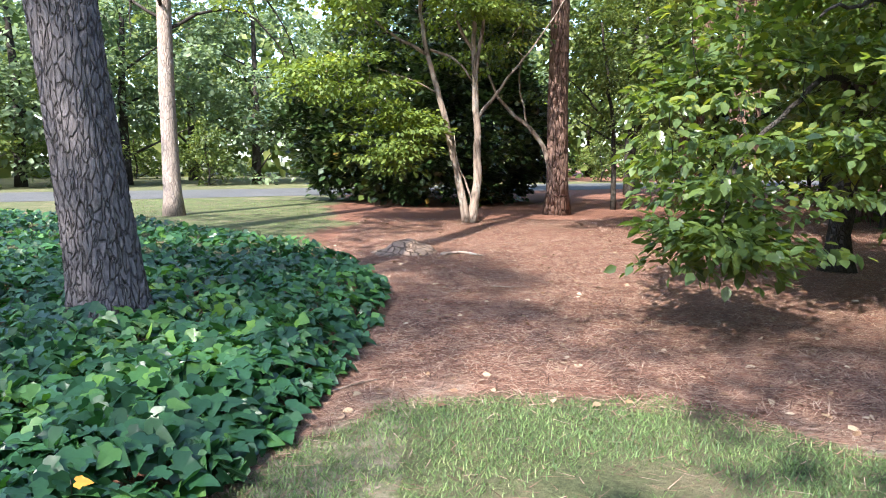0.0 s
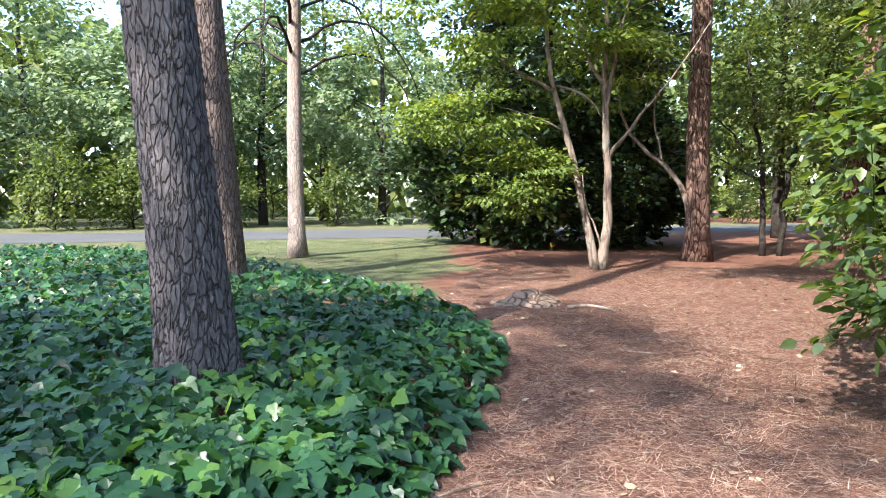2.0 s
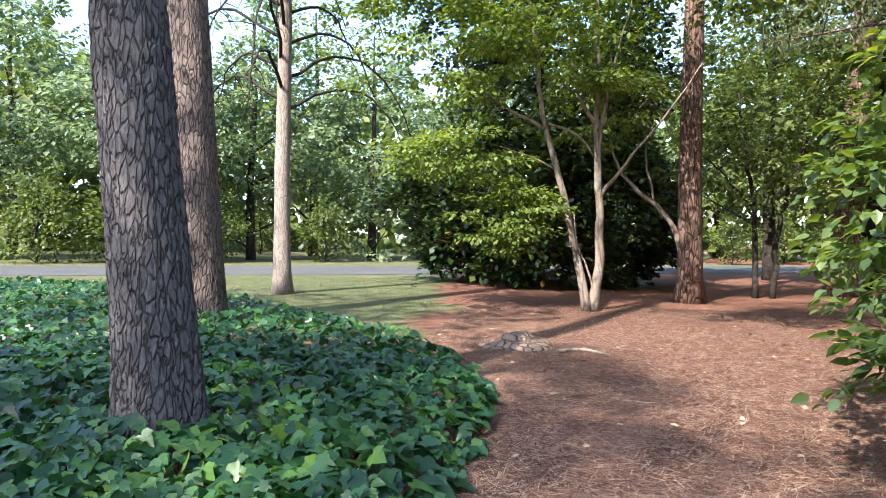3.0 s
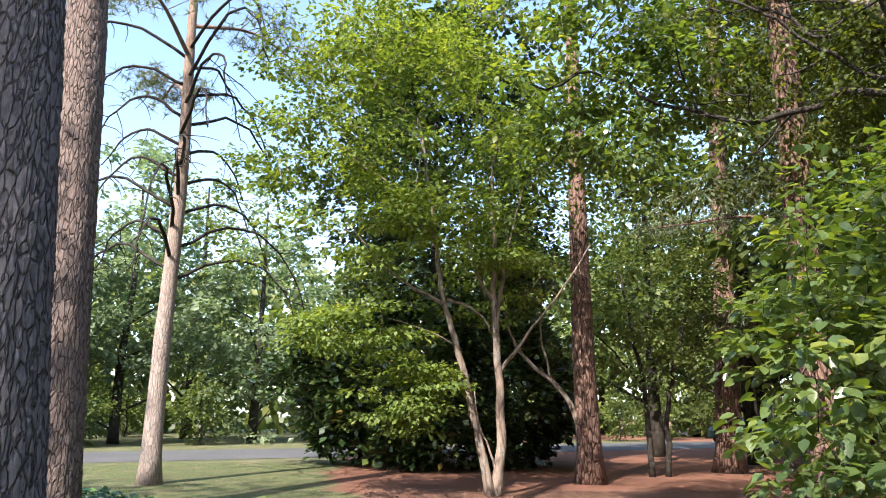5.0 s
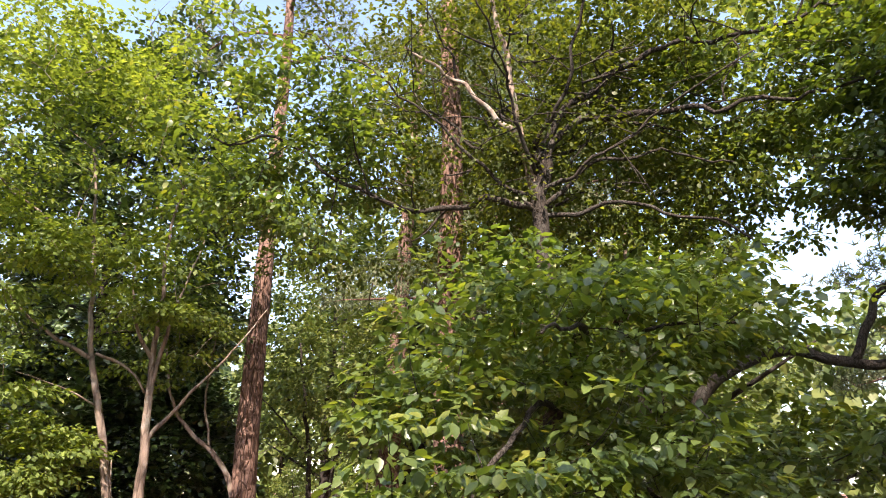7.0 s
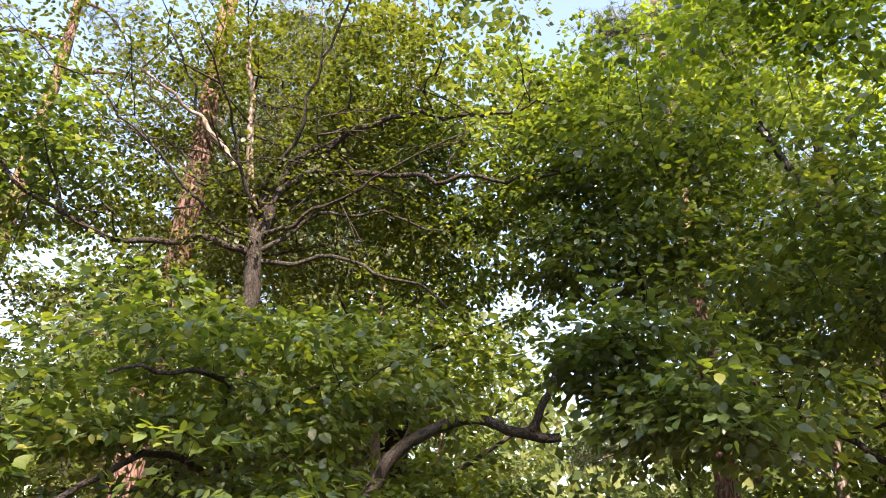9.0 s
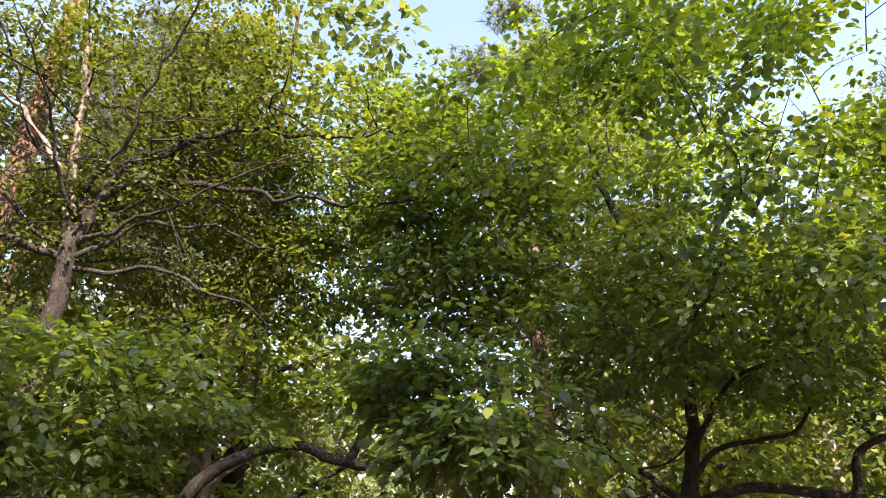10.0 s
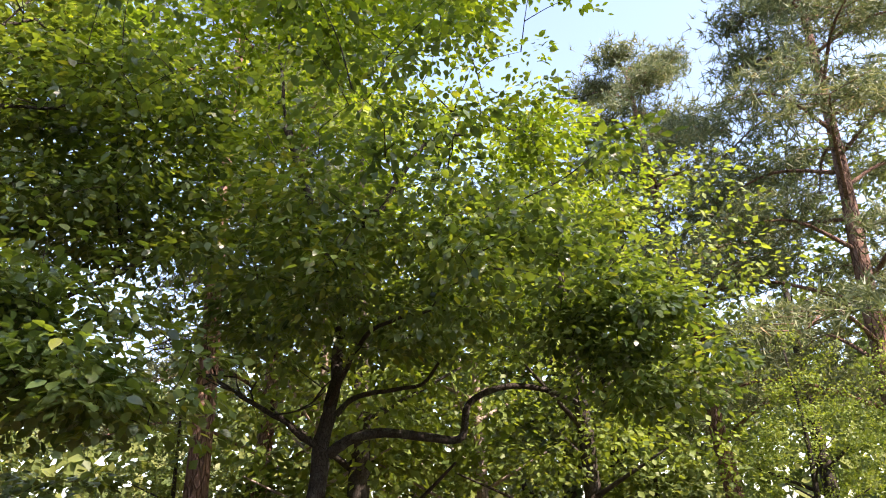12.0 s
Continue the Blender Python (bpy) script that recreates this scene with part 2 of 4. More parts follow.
LEAF_FULL = (np.array([(0, 0, 0), (0.30, 0.33, 0.02), (0.36, -0.0, -0.05), (0.30, -0.33, 0.02), (0.68, 0.27, 0.0), (0.72, 0, -0.07), (0.68, -0.27, 0.0), (1.05, 0, -0.12)]), [(0, 2, 1), (0, 3, 2), (1, 2, 5, 4), (2, 3, 6, 5), (4, 5, 7), (5, 6, 7)])
LEAF_LONG = (np.array([(0, 0, 0), (0.4, 0.19, 0.03), (0.42, 0, -0.03), (0.4, -0.19, 0.03), (1.0, 0, -0.08)]), [(0, 2, 1), (0, 3, 2), (1, 2, 4), (2, 3, 4)])
LEAF_FAR = (np.array([(0, 0, 0), (0.5, 0.36, 0.05), (1.0, 0, -0.08), (0.5, -0.36, 0.05)]), [(0, 3, 2), (0, 2, 1)])
HALF = [(-0.13, 0.17, 0.0), (-0.09, 0.36, -0.02), (0.09, 0.42, -0.02), (0.25, 0.50, -0.07), (0.36, 0.33, 0.0), (0.55, 0.27, -0.02), (0.80, 0.14, -0.06)]
LEAF_LOBED = (np.array([(0.3, 0, -0.05), (0, 0, -0.01)] + HALF + [(1.0, 0, -0.13)] + [(x, -y, z) for x, y, z in reversed(HALF)]), [(0, 1 + (k + 1) % 16, 1 + k) for k in range(16)])
NEEDLES = (np.array([(0, 0.5, 0), (0, -0.5, 0), (1, 0, 0)]), [(0, 1, 2)])
LEAF_MID = (np.array([(0, 0, 0), (0.28, 0.30, 0.03), (0.28, -0.30, 0.03), (0.66, 0.28, 0.0), (0.66, -0.28, 0.0), (1.05, 0, -0.12)]), [(0, 2, 1), (1, 2, 4, 3), (3, 4, 5)])
BLADE = (np.array([(0, 0.5, 0), (0, -0.5, 0), (0.6, 0.3, 0.0), (0.6, -0.3, 0.0), (1, 0, -0.15)]), [(0, 1, 3, 2), (2, 3, 4)])


def scatter(name, shape, pos, ahead, up, size, material, width=None):
    """One mesh of many leaves: each lies at pos, points ahead, its face towards up."""
    tv, tf = shape
    pos, ahead, up = (np.asarray(a, float) for a in (pos, ahead, up))
    ahead = ahead / (np.linalg.norm(ahead, axis=1, keepdims=True) + 1e-9)
    side = np.cross(up, ahead)
    side /= np.linalg.norm(side, axis=1, keepdims=True) + 1e-9
    up = np.cross(ahead, side)
    size = np.asarray(size, float)[:, None, None]
    w = size if width is None else np.asarray(width, float)[:, None, None]
    v = pos[:, None] + ahead[:, None] * tv[None, :, :1] * size + side[:, None] * tv[None, :, 1:2] * w + up[:, None] * tv[None, :, 2:] * size
    n, k = len(pos), len(tv)
    loops = np.concatenate([np.array(f) for f in tf])
    counts = np.array([len(f) for f in tf])
    me = bpy.data.meshes.new(name)
    me.vertices.add(n * k)
    me.vertices.foreach_set("co", v.astype(np.float32).ravel())
    allloops = (loops[None] + np.arange(n)[:, None] * k).ravel()
    me.loops.add(len(allloops))
    me.loops.foreach_set("vertex_index", allloops.astype(np.int32))
    tot = np.tile(counts, n)
    me.polygons.add(len(tot))
    me.polygons.foreach_set("loop_start", np.r_[0, np.cumsum(tot)[:-1]].astype(np.int32))
    me.polygons.foreach_set("loop_total", tot.astype(np.int32))
    me.polygons.foreach_set("use_smooth", np.ones(len(tot), bool))
    me.materials.append(material)
    me.update(calc_edges=True)
    me.validate()
    return me


def spray_leaves(rng, centres, outward, per, radius, flat, size, droop=0.35):
    """Leaves of flat sprays round the given centres: positions, directions, faces and sizes."""
    c = np.repeat(centres, per, axis=0)
    o = np.repeat(outward, per, axis=0)
    n = len(c)
    a, r = rng.uniform(0, 2 * np.pi, n), radius * np.sqrt(rng.uniform(0, 1, n)) * np.repeat(rng.uniform(0.6, 1.3, len(centres)), per)
    off = np.stack([np.cos(a) * r, np.sin(a) * r, rng.normal(0, flat, n) - 0.12 * r * r / max(radius, 0.01)], 1)
    ahead = off * [1, 1, 0.3] / (r[:, None] + 0.05) + rng.normal(0, 0.45, (n, 3)) + o * 0.3
    ahead[:, 2] -= droop
    up = rng.normal(0, 0.38, (n, 3)) + [0, 0, 1]
    return c + off, ahead, up, size * rng.uniform(0.6, 1.25, n)


def lumpy(rng, n, centre, radii, hollow=0.45, lump=0.35, freq=0.55, low=-1.0):
    """Points in an uneven ellipsoid shell with gaps, and the way out of it."""
    out, way = [], []
    while len(out) < n:
        d = rng.normal(0, 1, 3)
        d /= np.linalg.norm(d)
        if d[2] < low:
            continue
        k = 1 + lump * 2 * noise.noise(Vector(d * 1.7 + np.array(centre) * 0.37))
        r = rng.uniform(hollow, 1.0) ** 0.6 * k
        p = np.array(centre) + d * np.array(radii) * r
        if noise.noise(Vector(p * freq)) < -0.16 and rng.uniform() < 0.85:
            continue
        out.append(p)
        way.append(d)
    return np.array(out), np.array(way)


def thin(c, w, keep):
    return c[keep], w[keep]


class Tree:
    """A tree thing: trunk, limbs, twigs to its sprays, and a crown of leaves."""

    def __init__(self, name, base, label, group="", category="tree"):
        self.ob = tagged(new(name), label, category, group)
        self.base = Vector(base)
        self.ob.location = self.base
        self.nodes, self.twigs = [], Tubes()

    def local(self, pts):
        return [Vector(p) - self.base for p in pts]

    def limb(self, pts, r0, r1, material, name="limb", n=None, sides=9, wob=0.15, flare=0.0, crook=0.0, branchlets=0):
        n = n or max(6, len(pts) * 5)
        line = curve(self.local(pts), n)
        if crook:
            line = [p + Vector(noise.noise_vector(p * 2.4 + self.base)) * crook * 1.3 * min(1, i / 3) for i, p in enumerate(line)]
        rad = [r0 + (r1 - r0) * (i / (n - 1)) ** 0.8 for i in range(n)]
        if flare:
            rad = [r * (1 + flare * math.exp(-(p.z) / 0.22)) for r, p in zip(rad, line)]
        t = Tubes()
        t.add(line, rad, sides, wob)
        part(name, t.mesh(name, material), self.ob)
        self.nodes += [(p, r) for p, r in zip(line, rad)]
        if branchlets:
            pick = random.Random(len(self.nodes))
            for _ in range(branchlets):
                k = pick.randrange(n // 3, n)
                p, out = line[k], Vector((pick.gauss(0, 1), pick.gauss(0, 1), pick.gauss(0.35, 0.6))).normalized()
                for fork in range(3):
                    ln = pick.uniform(0.5, 1.3) * (0.7 if fork else 1)
                    way = (out + Vector((pick.gauss(0, 0.5), pick.gauss(0, 0.5), pick.gauss(0, 0.35)))).normalized()
                    q = p + way * ln
                    bend = curve([p, p.lerp(q, 0.45) + Vector(noise.noise_vector(q * 3)) * 0.12, q], 6)
                    self.twigs.add(bend, [max(0.005, min(0.022, rad[k] * 0.5) * (1 - 0.14 * s)) for s in range(6)], 5)
                    self.nodes += [(s, 0.01) for s in bend[2:]]
                    p = bend[pick.randrange(2, 5)]
        return line

    def reach(self, targets, material, r=0.012, every=1, start=0):
        """Twigs from the nearest limb below to each spray."""
        base = np.array([p for p, _ in self.nodes[start:]])
        left = [np.array(c) - np.array(self.base) for c in targets]
        far = [np.linalg.norm(base - c, axis=1).min() for c in left]
        for i in np.argsort(far):
            c = left[i]
            d = np.linalg.norm(base - c, axis=1) + np.maximum(base[:, 2] - c[2], 0) * 0.8
            p, c = Vector(base[int(d.argmin())]), Vector(c)
            gap = (c - p).length
            mid = p.lerp(c, 0.5) + Vector(noise.noise_vector(c * 2.1)) * 0.16 * gap + Vector((0, 0, 0.05 * gap))
            rr = r * min(1.9, 0.55 + 0.4 * gap)
            line = curve([p, mid, c], 6)
            self.twigs.add(line, [rr * (1 - 0.13 * k) for k in range(6)], 4)
            base = np.concatenate([base, [tuple(q) for q in line[2:]]])

    def twig_mesh(self, material, name="branchwork"):
        if self.twigs.v:
            tagged(part(name, self.twigs.mesh(name, material), self.ob), kind="stuff")

    def crown(self, rng, centres, outward, per, radius, flat, size, shape, material, droop=0.35, name="crown"):
        p, a, u, s = spray_leaves(rng, centres, outward, per, radius, flat, size, droop)
        part(name, scatter(name, shape, p - np.array(self.base), a, u, s, material), self.ob)


def bark_trunk(base, lean, r0, r1, height, material, plates, rings, sides, seed, flare=0.28):
    """A trunk with bark plates in relief; lean is the way that its axis moves per metre up."""
    v, f = [], []
    for i in range(rings):
        z = height * (i / (rings - 1)) ** 1.25 - 0.12
        c = Vector((lean[0] * z, lean[1] * z, z))
        r = r0 + (r1 - r0) * z / height
        r *= 1 + flare * math.exp(-max(z, 0) / 0.3)
        for s in range(sides):
            a = 2 * math.pi * s / sides
            ca, sa = math.cos(a), math.sin(a)
            q = Vector((ca * r * plates, sa * r * plates, z * plates * 0.34 + seed))
            q += Vector(noise.noise_vector(q * 0.8)) * 0.35
            d, _ = noise.voronoi(q)
            edge = min(1.0, (d[1] - d[0]) * 9.0)
            e, _ = noise.voronoi(Vector((q.x * 2.3, q.y * 2.3, q.z * 1.9 + 7)))
            flake = min(1.0, (e[1] - e[0]) * 5.0)
            lobe = 1 + 0.10 * flare * 3 * math.exp(-max(z, 0) / 0.35) * math.sin(a * 5 + seed)
            rr = r * lobe + 0.007 * (edge - 1) + 0.005 * (flake - 1) + 0.007 * noise.cell(q * 2.3) + 0.012 * noise.noise(Vector((ca * 2, sa * 2, z * 1.5 + seed))) + 0.005 * noise.noise(q * 4) + 0.004 * noise.noise(q * 9)
            v.append(c + Vector((ca * rr, sa * rr, 0)))
    for i in range(rings - 1):
        for s in range(sides):
            a, b = i * sides + s, i * sides + (s + 1) % sides
            f.append((a, b, b + sides, a + sides))
    return mesh_of("trunk", v, f, material, True)


# ---- the ground ----
def ivy_edge(y):
    """The right-hand edge of the ivy bed at y."""
    return float(np.interp(y, [-6, 1.0, 2.2, 3.25, 4.2, 5.7, 7.2, 8.6, 10.0, 11.5, 13.8, 16.0], [-2.2, -1.35, -1.1, -0.82, -0.68, -0.6, -0.62, -1.0, -1.9, -3.4, -6.2, -10.6]))


def lawn_edge(x):
    return float(np.interp(x, [-3, -1.6, -1.0, -0.7, -0.3, 0.3, 1.4, 2.2, 3.2, 6, 30], [-4, 1.2, 2.75, 3.45, 3.95, 4.1, 3.95, 3.3, 3.1, 2.6, 2.0]))


def road_near(x):
    return 22.2 + 0.535 * (x + 14.3)


def height(x, y):
    h = 0.03 * noise.noise(Vector((x * 0.5, y * 0.5, 0))) + 0.012 * noise.noise(Vector((x * 2.2, y * 2.2, 5)))
    return h * max(0.0, 1 - max(abs(x), abs(y - 8)) / 18)


def zones(x, y):
    """How much of lawn and of bare soil there is at a place."""
    lawn = min(1.0, max(0.0, 0.5 + (lawn_edge(x) - y) * 1.6))
    back = min(1.0, max(0.0, 0.5 + (-2.4 - 0.12 * (y - 14) + 1.1 * noise.noise(Vector((x * 0.25, y * 0.6, 4))) - x) * 0.4)) * min(1.0, max(0.0, (y - 9) * 0.5))
    beyond = 1.0 if y > road_near(x) + 7 and y < road_near(x) + 12 else 0.0
    bare = max(0.0, 1 - abs(lawn_edge(x) + 0.12 - y) / 0.5) * (0.8 if -1.5 < x < 0.2 or 1.9 < x < 3.5 else 0.3)
    if -1.4 < x < -0.2 and 1 < y < 4.2:
        bare = max(bare, 0.45)
    return max(lawn, back, beyond * 0.7), bare


def build_ground():
    xs = np.unique(np.r_[-420, -200, -110, -70, -50, -38, np.arange(-30, -10, 0.8), np.arange(-10, 7, 0.11), np.arange(7, 30, 0.8), 38, 50, 70, 110, 200, 420])
    ys = np.unique(np.r_[-420, -200, -90, -50, -30, np.arange(-18, 0.5, 0.8), np.arange(0.5, 14, 0.11), np.arange(14, 24, 0.25), np.arange(24, 45, 0.8), 55, 70, 110, 200, 420])
    v = [(x, y, height(x, y)) for y in ys for x in xs]
    n = len(xs)
    f = [(j * n + i, j * n + i + 1, (j + 1) * n + i + 1, (j + 1) * n + i) for j in range(len(ys) - 1) for i in range(n - 1)]
    me = mesh_of("ground", v, f, ground_material(), True)
    at = me.color_attributes.new("zone", "FLOAT_COLOR", "POINT")
    at.data.foreach_set("color", np.array([(*zones(x, y), 0, 1) for x, y, _ in v], np.float32).ravel())
    return tagged(new("ground", me), "pine straw bed with thin lawn and bare sandy soil", "ground", kind="structure")


build_ground()


def build_road():
    v, f = [], []
    for i, x in enumerate(np.linspace(-90, 90, 61)):
        for k, off in enumerate((0.0, 0.25, 3.6, 7.2, 7.5)):
            v.append((x, road_near(x) + off + 0.25 * noise.noise(Vector((x * 0.2, off, 0))), (0.012, 0.04, 0.07, 0.04, 0.012)[k]))
    for i in range(60):
        for k in range(4):
            a = i * 5 + k
            f.append((a, a + 5, a + 6, a + 1))
    tagged(new("road", mesh_of("road", v, f, road_material(), True)), "sunlit grey asphalt road edged with grass", "road", kind="structure")


build_road()


# ---- ground cover ----
def build_ivy():
    rng = np.random.default_rng(3)
    pos = []
    for count, y0, y1, x0 in ((2600, -4.0, 1.0, -6.0), (7500, 1.0, 4.5, -5.5), (7500, 4.5, 8.5, -8.0), (6000, 8.5, 16.5, -15)):
        got = 0
        while got < count:
            x, y = rng.uniform(x0, 0), rng.uniform(y0, y1)
            e = ivy_edge(y) + 0.10 * noise.noise(Vector((x * 2, y * 3, 1)))
            if x > e or math.hypot(x + 2.72, y - 5.42) < 0.37 or math.hypot(x + 5.9, y - 11.5) < 0.46:
                continue
            rim = min(1.0, (e - x) / 0.35)
            top = 0.09 + 0.19 * rim + 0.07 * noise.noise(Vector((x * 1.3, y * 1.3, 0))) + 0.05 * noise.noise(Vector((x * 4, y * 4, 2)))
            z = top * (1 - 0.55 * rng.uniform() ** 2.2)
            pos.append((x, y, max(0.03, z)))
            got += 1
    pos = np.array(pos)
    n = len(pos)
    a = rng.uniform(0, 2 * np.pi, n)
    ahead = np.stack([np.cos(a) * 0.8 + 0.25, np.sin(a) * 0.8 - 0.35, rng.uniform(-0.75, 0.05, n)], 1)
    up = rng.normal(0, 0.42, (n, 3)) + [0.05, -0.15, 1]
    size = rng.uniform(0.065, 0.155, n)
    tagged(new("ivy", scatter("ivy", LEAF_LOBED, pos, ahead, up, size, LEAF_IVY)), "dense bed of glossy dark green ivy leaves", "ivy", kind="stuff")
    t = Tubes()
    for p in pos[rng.choice(n, 1500, False)]:
        q = Vector(p)
        t.add([(q.x + rng.normal(0, 0.05), q.y + rng.normal(0, 0.05), 0.0), q + Vector((0, 0, -0.05)), q], [0.003, 0.003, 0.002], 3)
    tagged(new("ivy_stems", t.mesh("ivy_stems", plain("ivy_stem", (0.10, 0.07, 0.04), 0.8))), "thin brown ivy stems among the leaves", "ivy", kind="stuff")


build_ivy()


def build_grass():
    rng = np.random.default_rng(4)
    pos = []
    while len(pos) < 100000:
        x, y = rng.uniform(-1.8, 5.2), rng.uniform(1.0, 4.3) if rng.uniform() < 0.85 else rng.uniform(-2, 1)
        l, b = zones(x, y)
        if l + 0.55 * noise.noise(Vector((x * 2.2, y * 2.2, 3))) - b * 0.5 < 0.5 or noise.noise(Vector((x * 1.6, y * 1.6, 9))) + rng.uniform(-0.3, 0.3) > 0.34:
            continue
        pos.append((x, y, height(x, y) - 0.004))
    while len(pos) < 120000:
        x, y = rng.uniform(-16, -2), rng.uniform(11, 24)
        if x < ivy_edge(y) or y > road_near(x) or zones(x, y)[0] < 0.6:
            continue
        pos.append((x, y, height(x, y) - 0.004))
    pos = np.array(pos)
    n = len(pos)
    a = rng.uniform(0, 2 * np.pi, n)
    ahead = np.stack([np.cos(a), np.sin(a), rng.uniform(0.25, 1.3, n)], 1)
    up = np.stack([-np.cos(a), -np.sin(a), np.full(n, 0.6)], 1)
    size = rng.uniform(0.025, 0.06, n)
    tagged(new("grass", scatter("grass", NEEDLES, pos, ahead, up, size, GRASS, rng.uniform(0.004, 0.009, n) * (1 + 0.05 * np.maximum(pos[:, 1] - 4, 0)))), "short thin green lawn grass in patches", "grass", kind="stuff")


build_grass()


def build_straw():
    rng = np.random.default_rng(5)
    pos = []
    while len(pos) < 200000:
        y = 1.6 + 15 * rng.uniform() ** 1.7
        x = rng.uniform(-2.0, 1.2 + 0.65 * y)
        l, b = zones(x, y)
        if x < ivy_edge(y) - 0.1 or rng.uniform() < l * 0.985:
            continue
        pos.append((x, y, height(x, y) + rng.uniform(0.002, 0.014)))
    pos = np.array(pos)
    n = len(pos)
    a = rng.uniform(0, 2 * np.pi, n)
    ahead = np.stack([np.cos(a), np.sin(a) * 0.75, rng.uniform(-0.04, 0.16, n)], 1)
    tagged(new("pine_straw", scatter("pine_straw", NEEDLES, pos, ahead, np.tile([0, 0, 1.0], (n, 1)), rng.uniform(0.06, 0.19, n), STRAW, rng.uniform(0.0028, 0.0055, n) * (1 + 0.1 * np.maximum(pos[:, 1] - 2, 0)))), "fallen red-brown pine needles over the ground", "pine straw", kind="stuff")
    m = 900
    p = pos[rng.choice(n, m, False)] + [0, 0, 0.008]
    a = rng.uniform(0, 2 * np.pi, m)
    litter = leaf_material("dead_leaf", [(0.0, (0.12, 0.06, 0.035)), (0.5, (0.30, 0.19, 0.11)), (1.0, (0.55, 0.46, 0.34))], (1, 1, 1), 0.7, 0.2, 0.1)
    tagged(new("leaf_litter", scatter("leaf_litter", LEAF_FULL, p, np.stack([np.cos(a), np.sin(a), 0 * a], 1), rng.normal(0, 0.35, (m, 3)) + [0, 0, 1], rng.uniform(0.03, 0.075, m), litter)), "small dry brown leaves lying on the straw", "leaf litter", kind="stuff")


build_straw()


def yellow_leaf(x, y, z, turn):
    me = scatter("yellow_leaf", LEAF_LOBED, [(0, 0, 0)], [(math.cos(turn), math.sin(turn), -0.2)], [(0.2, -0.5, 1)], [0.06], YELLOW)
    ob = tagged(new("yellow_leaf", me), "single yellowed ivy leaf in the green bed", "leaf")
    ob.location = (x, y, z)


YELLOW = plain("yellow_leaf", (0.50, 0.22, 0.02), 0.55)
yellow_leaf(-1.31, 2.27, 0.30, 0.4)


# ---- trees ----
def needle_tufts(name, rng, centres, per, radius, length, count, material, wide=1.0):
    """Tufts of pine needles round twig ends."""
    c = np.repeat(centres, per, axis=0)
    c = c + rng.normal(0, radius, c.shape) * [1, 1, 0.3]
    p = np.repeat(c, count, axis=0)
    n = len(p)
    d = rng.normal(0, 1, (n, 3)) + [0, 0, 0.25]
    return scatter(name, NEEDLES, p, d, rng.normal(0, 1, (n, 3)), length * rng.uniform(0.6, 1.1, n), material, wide * rng.uniform(0.014, 0.028, n))


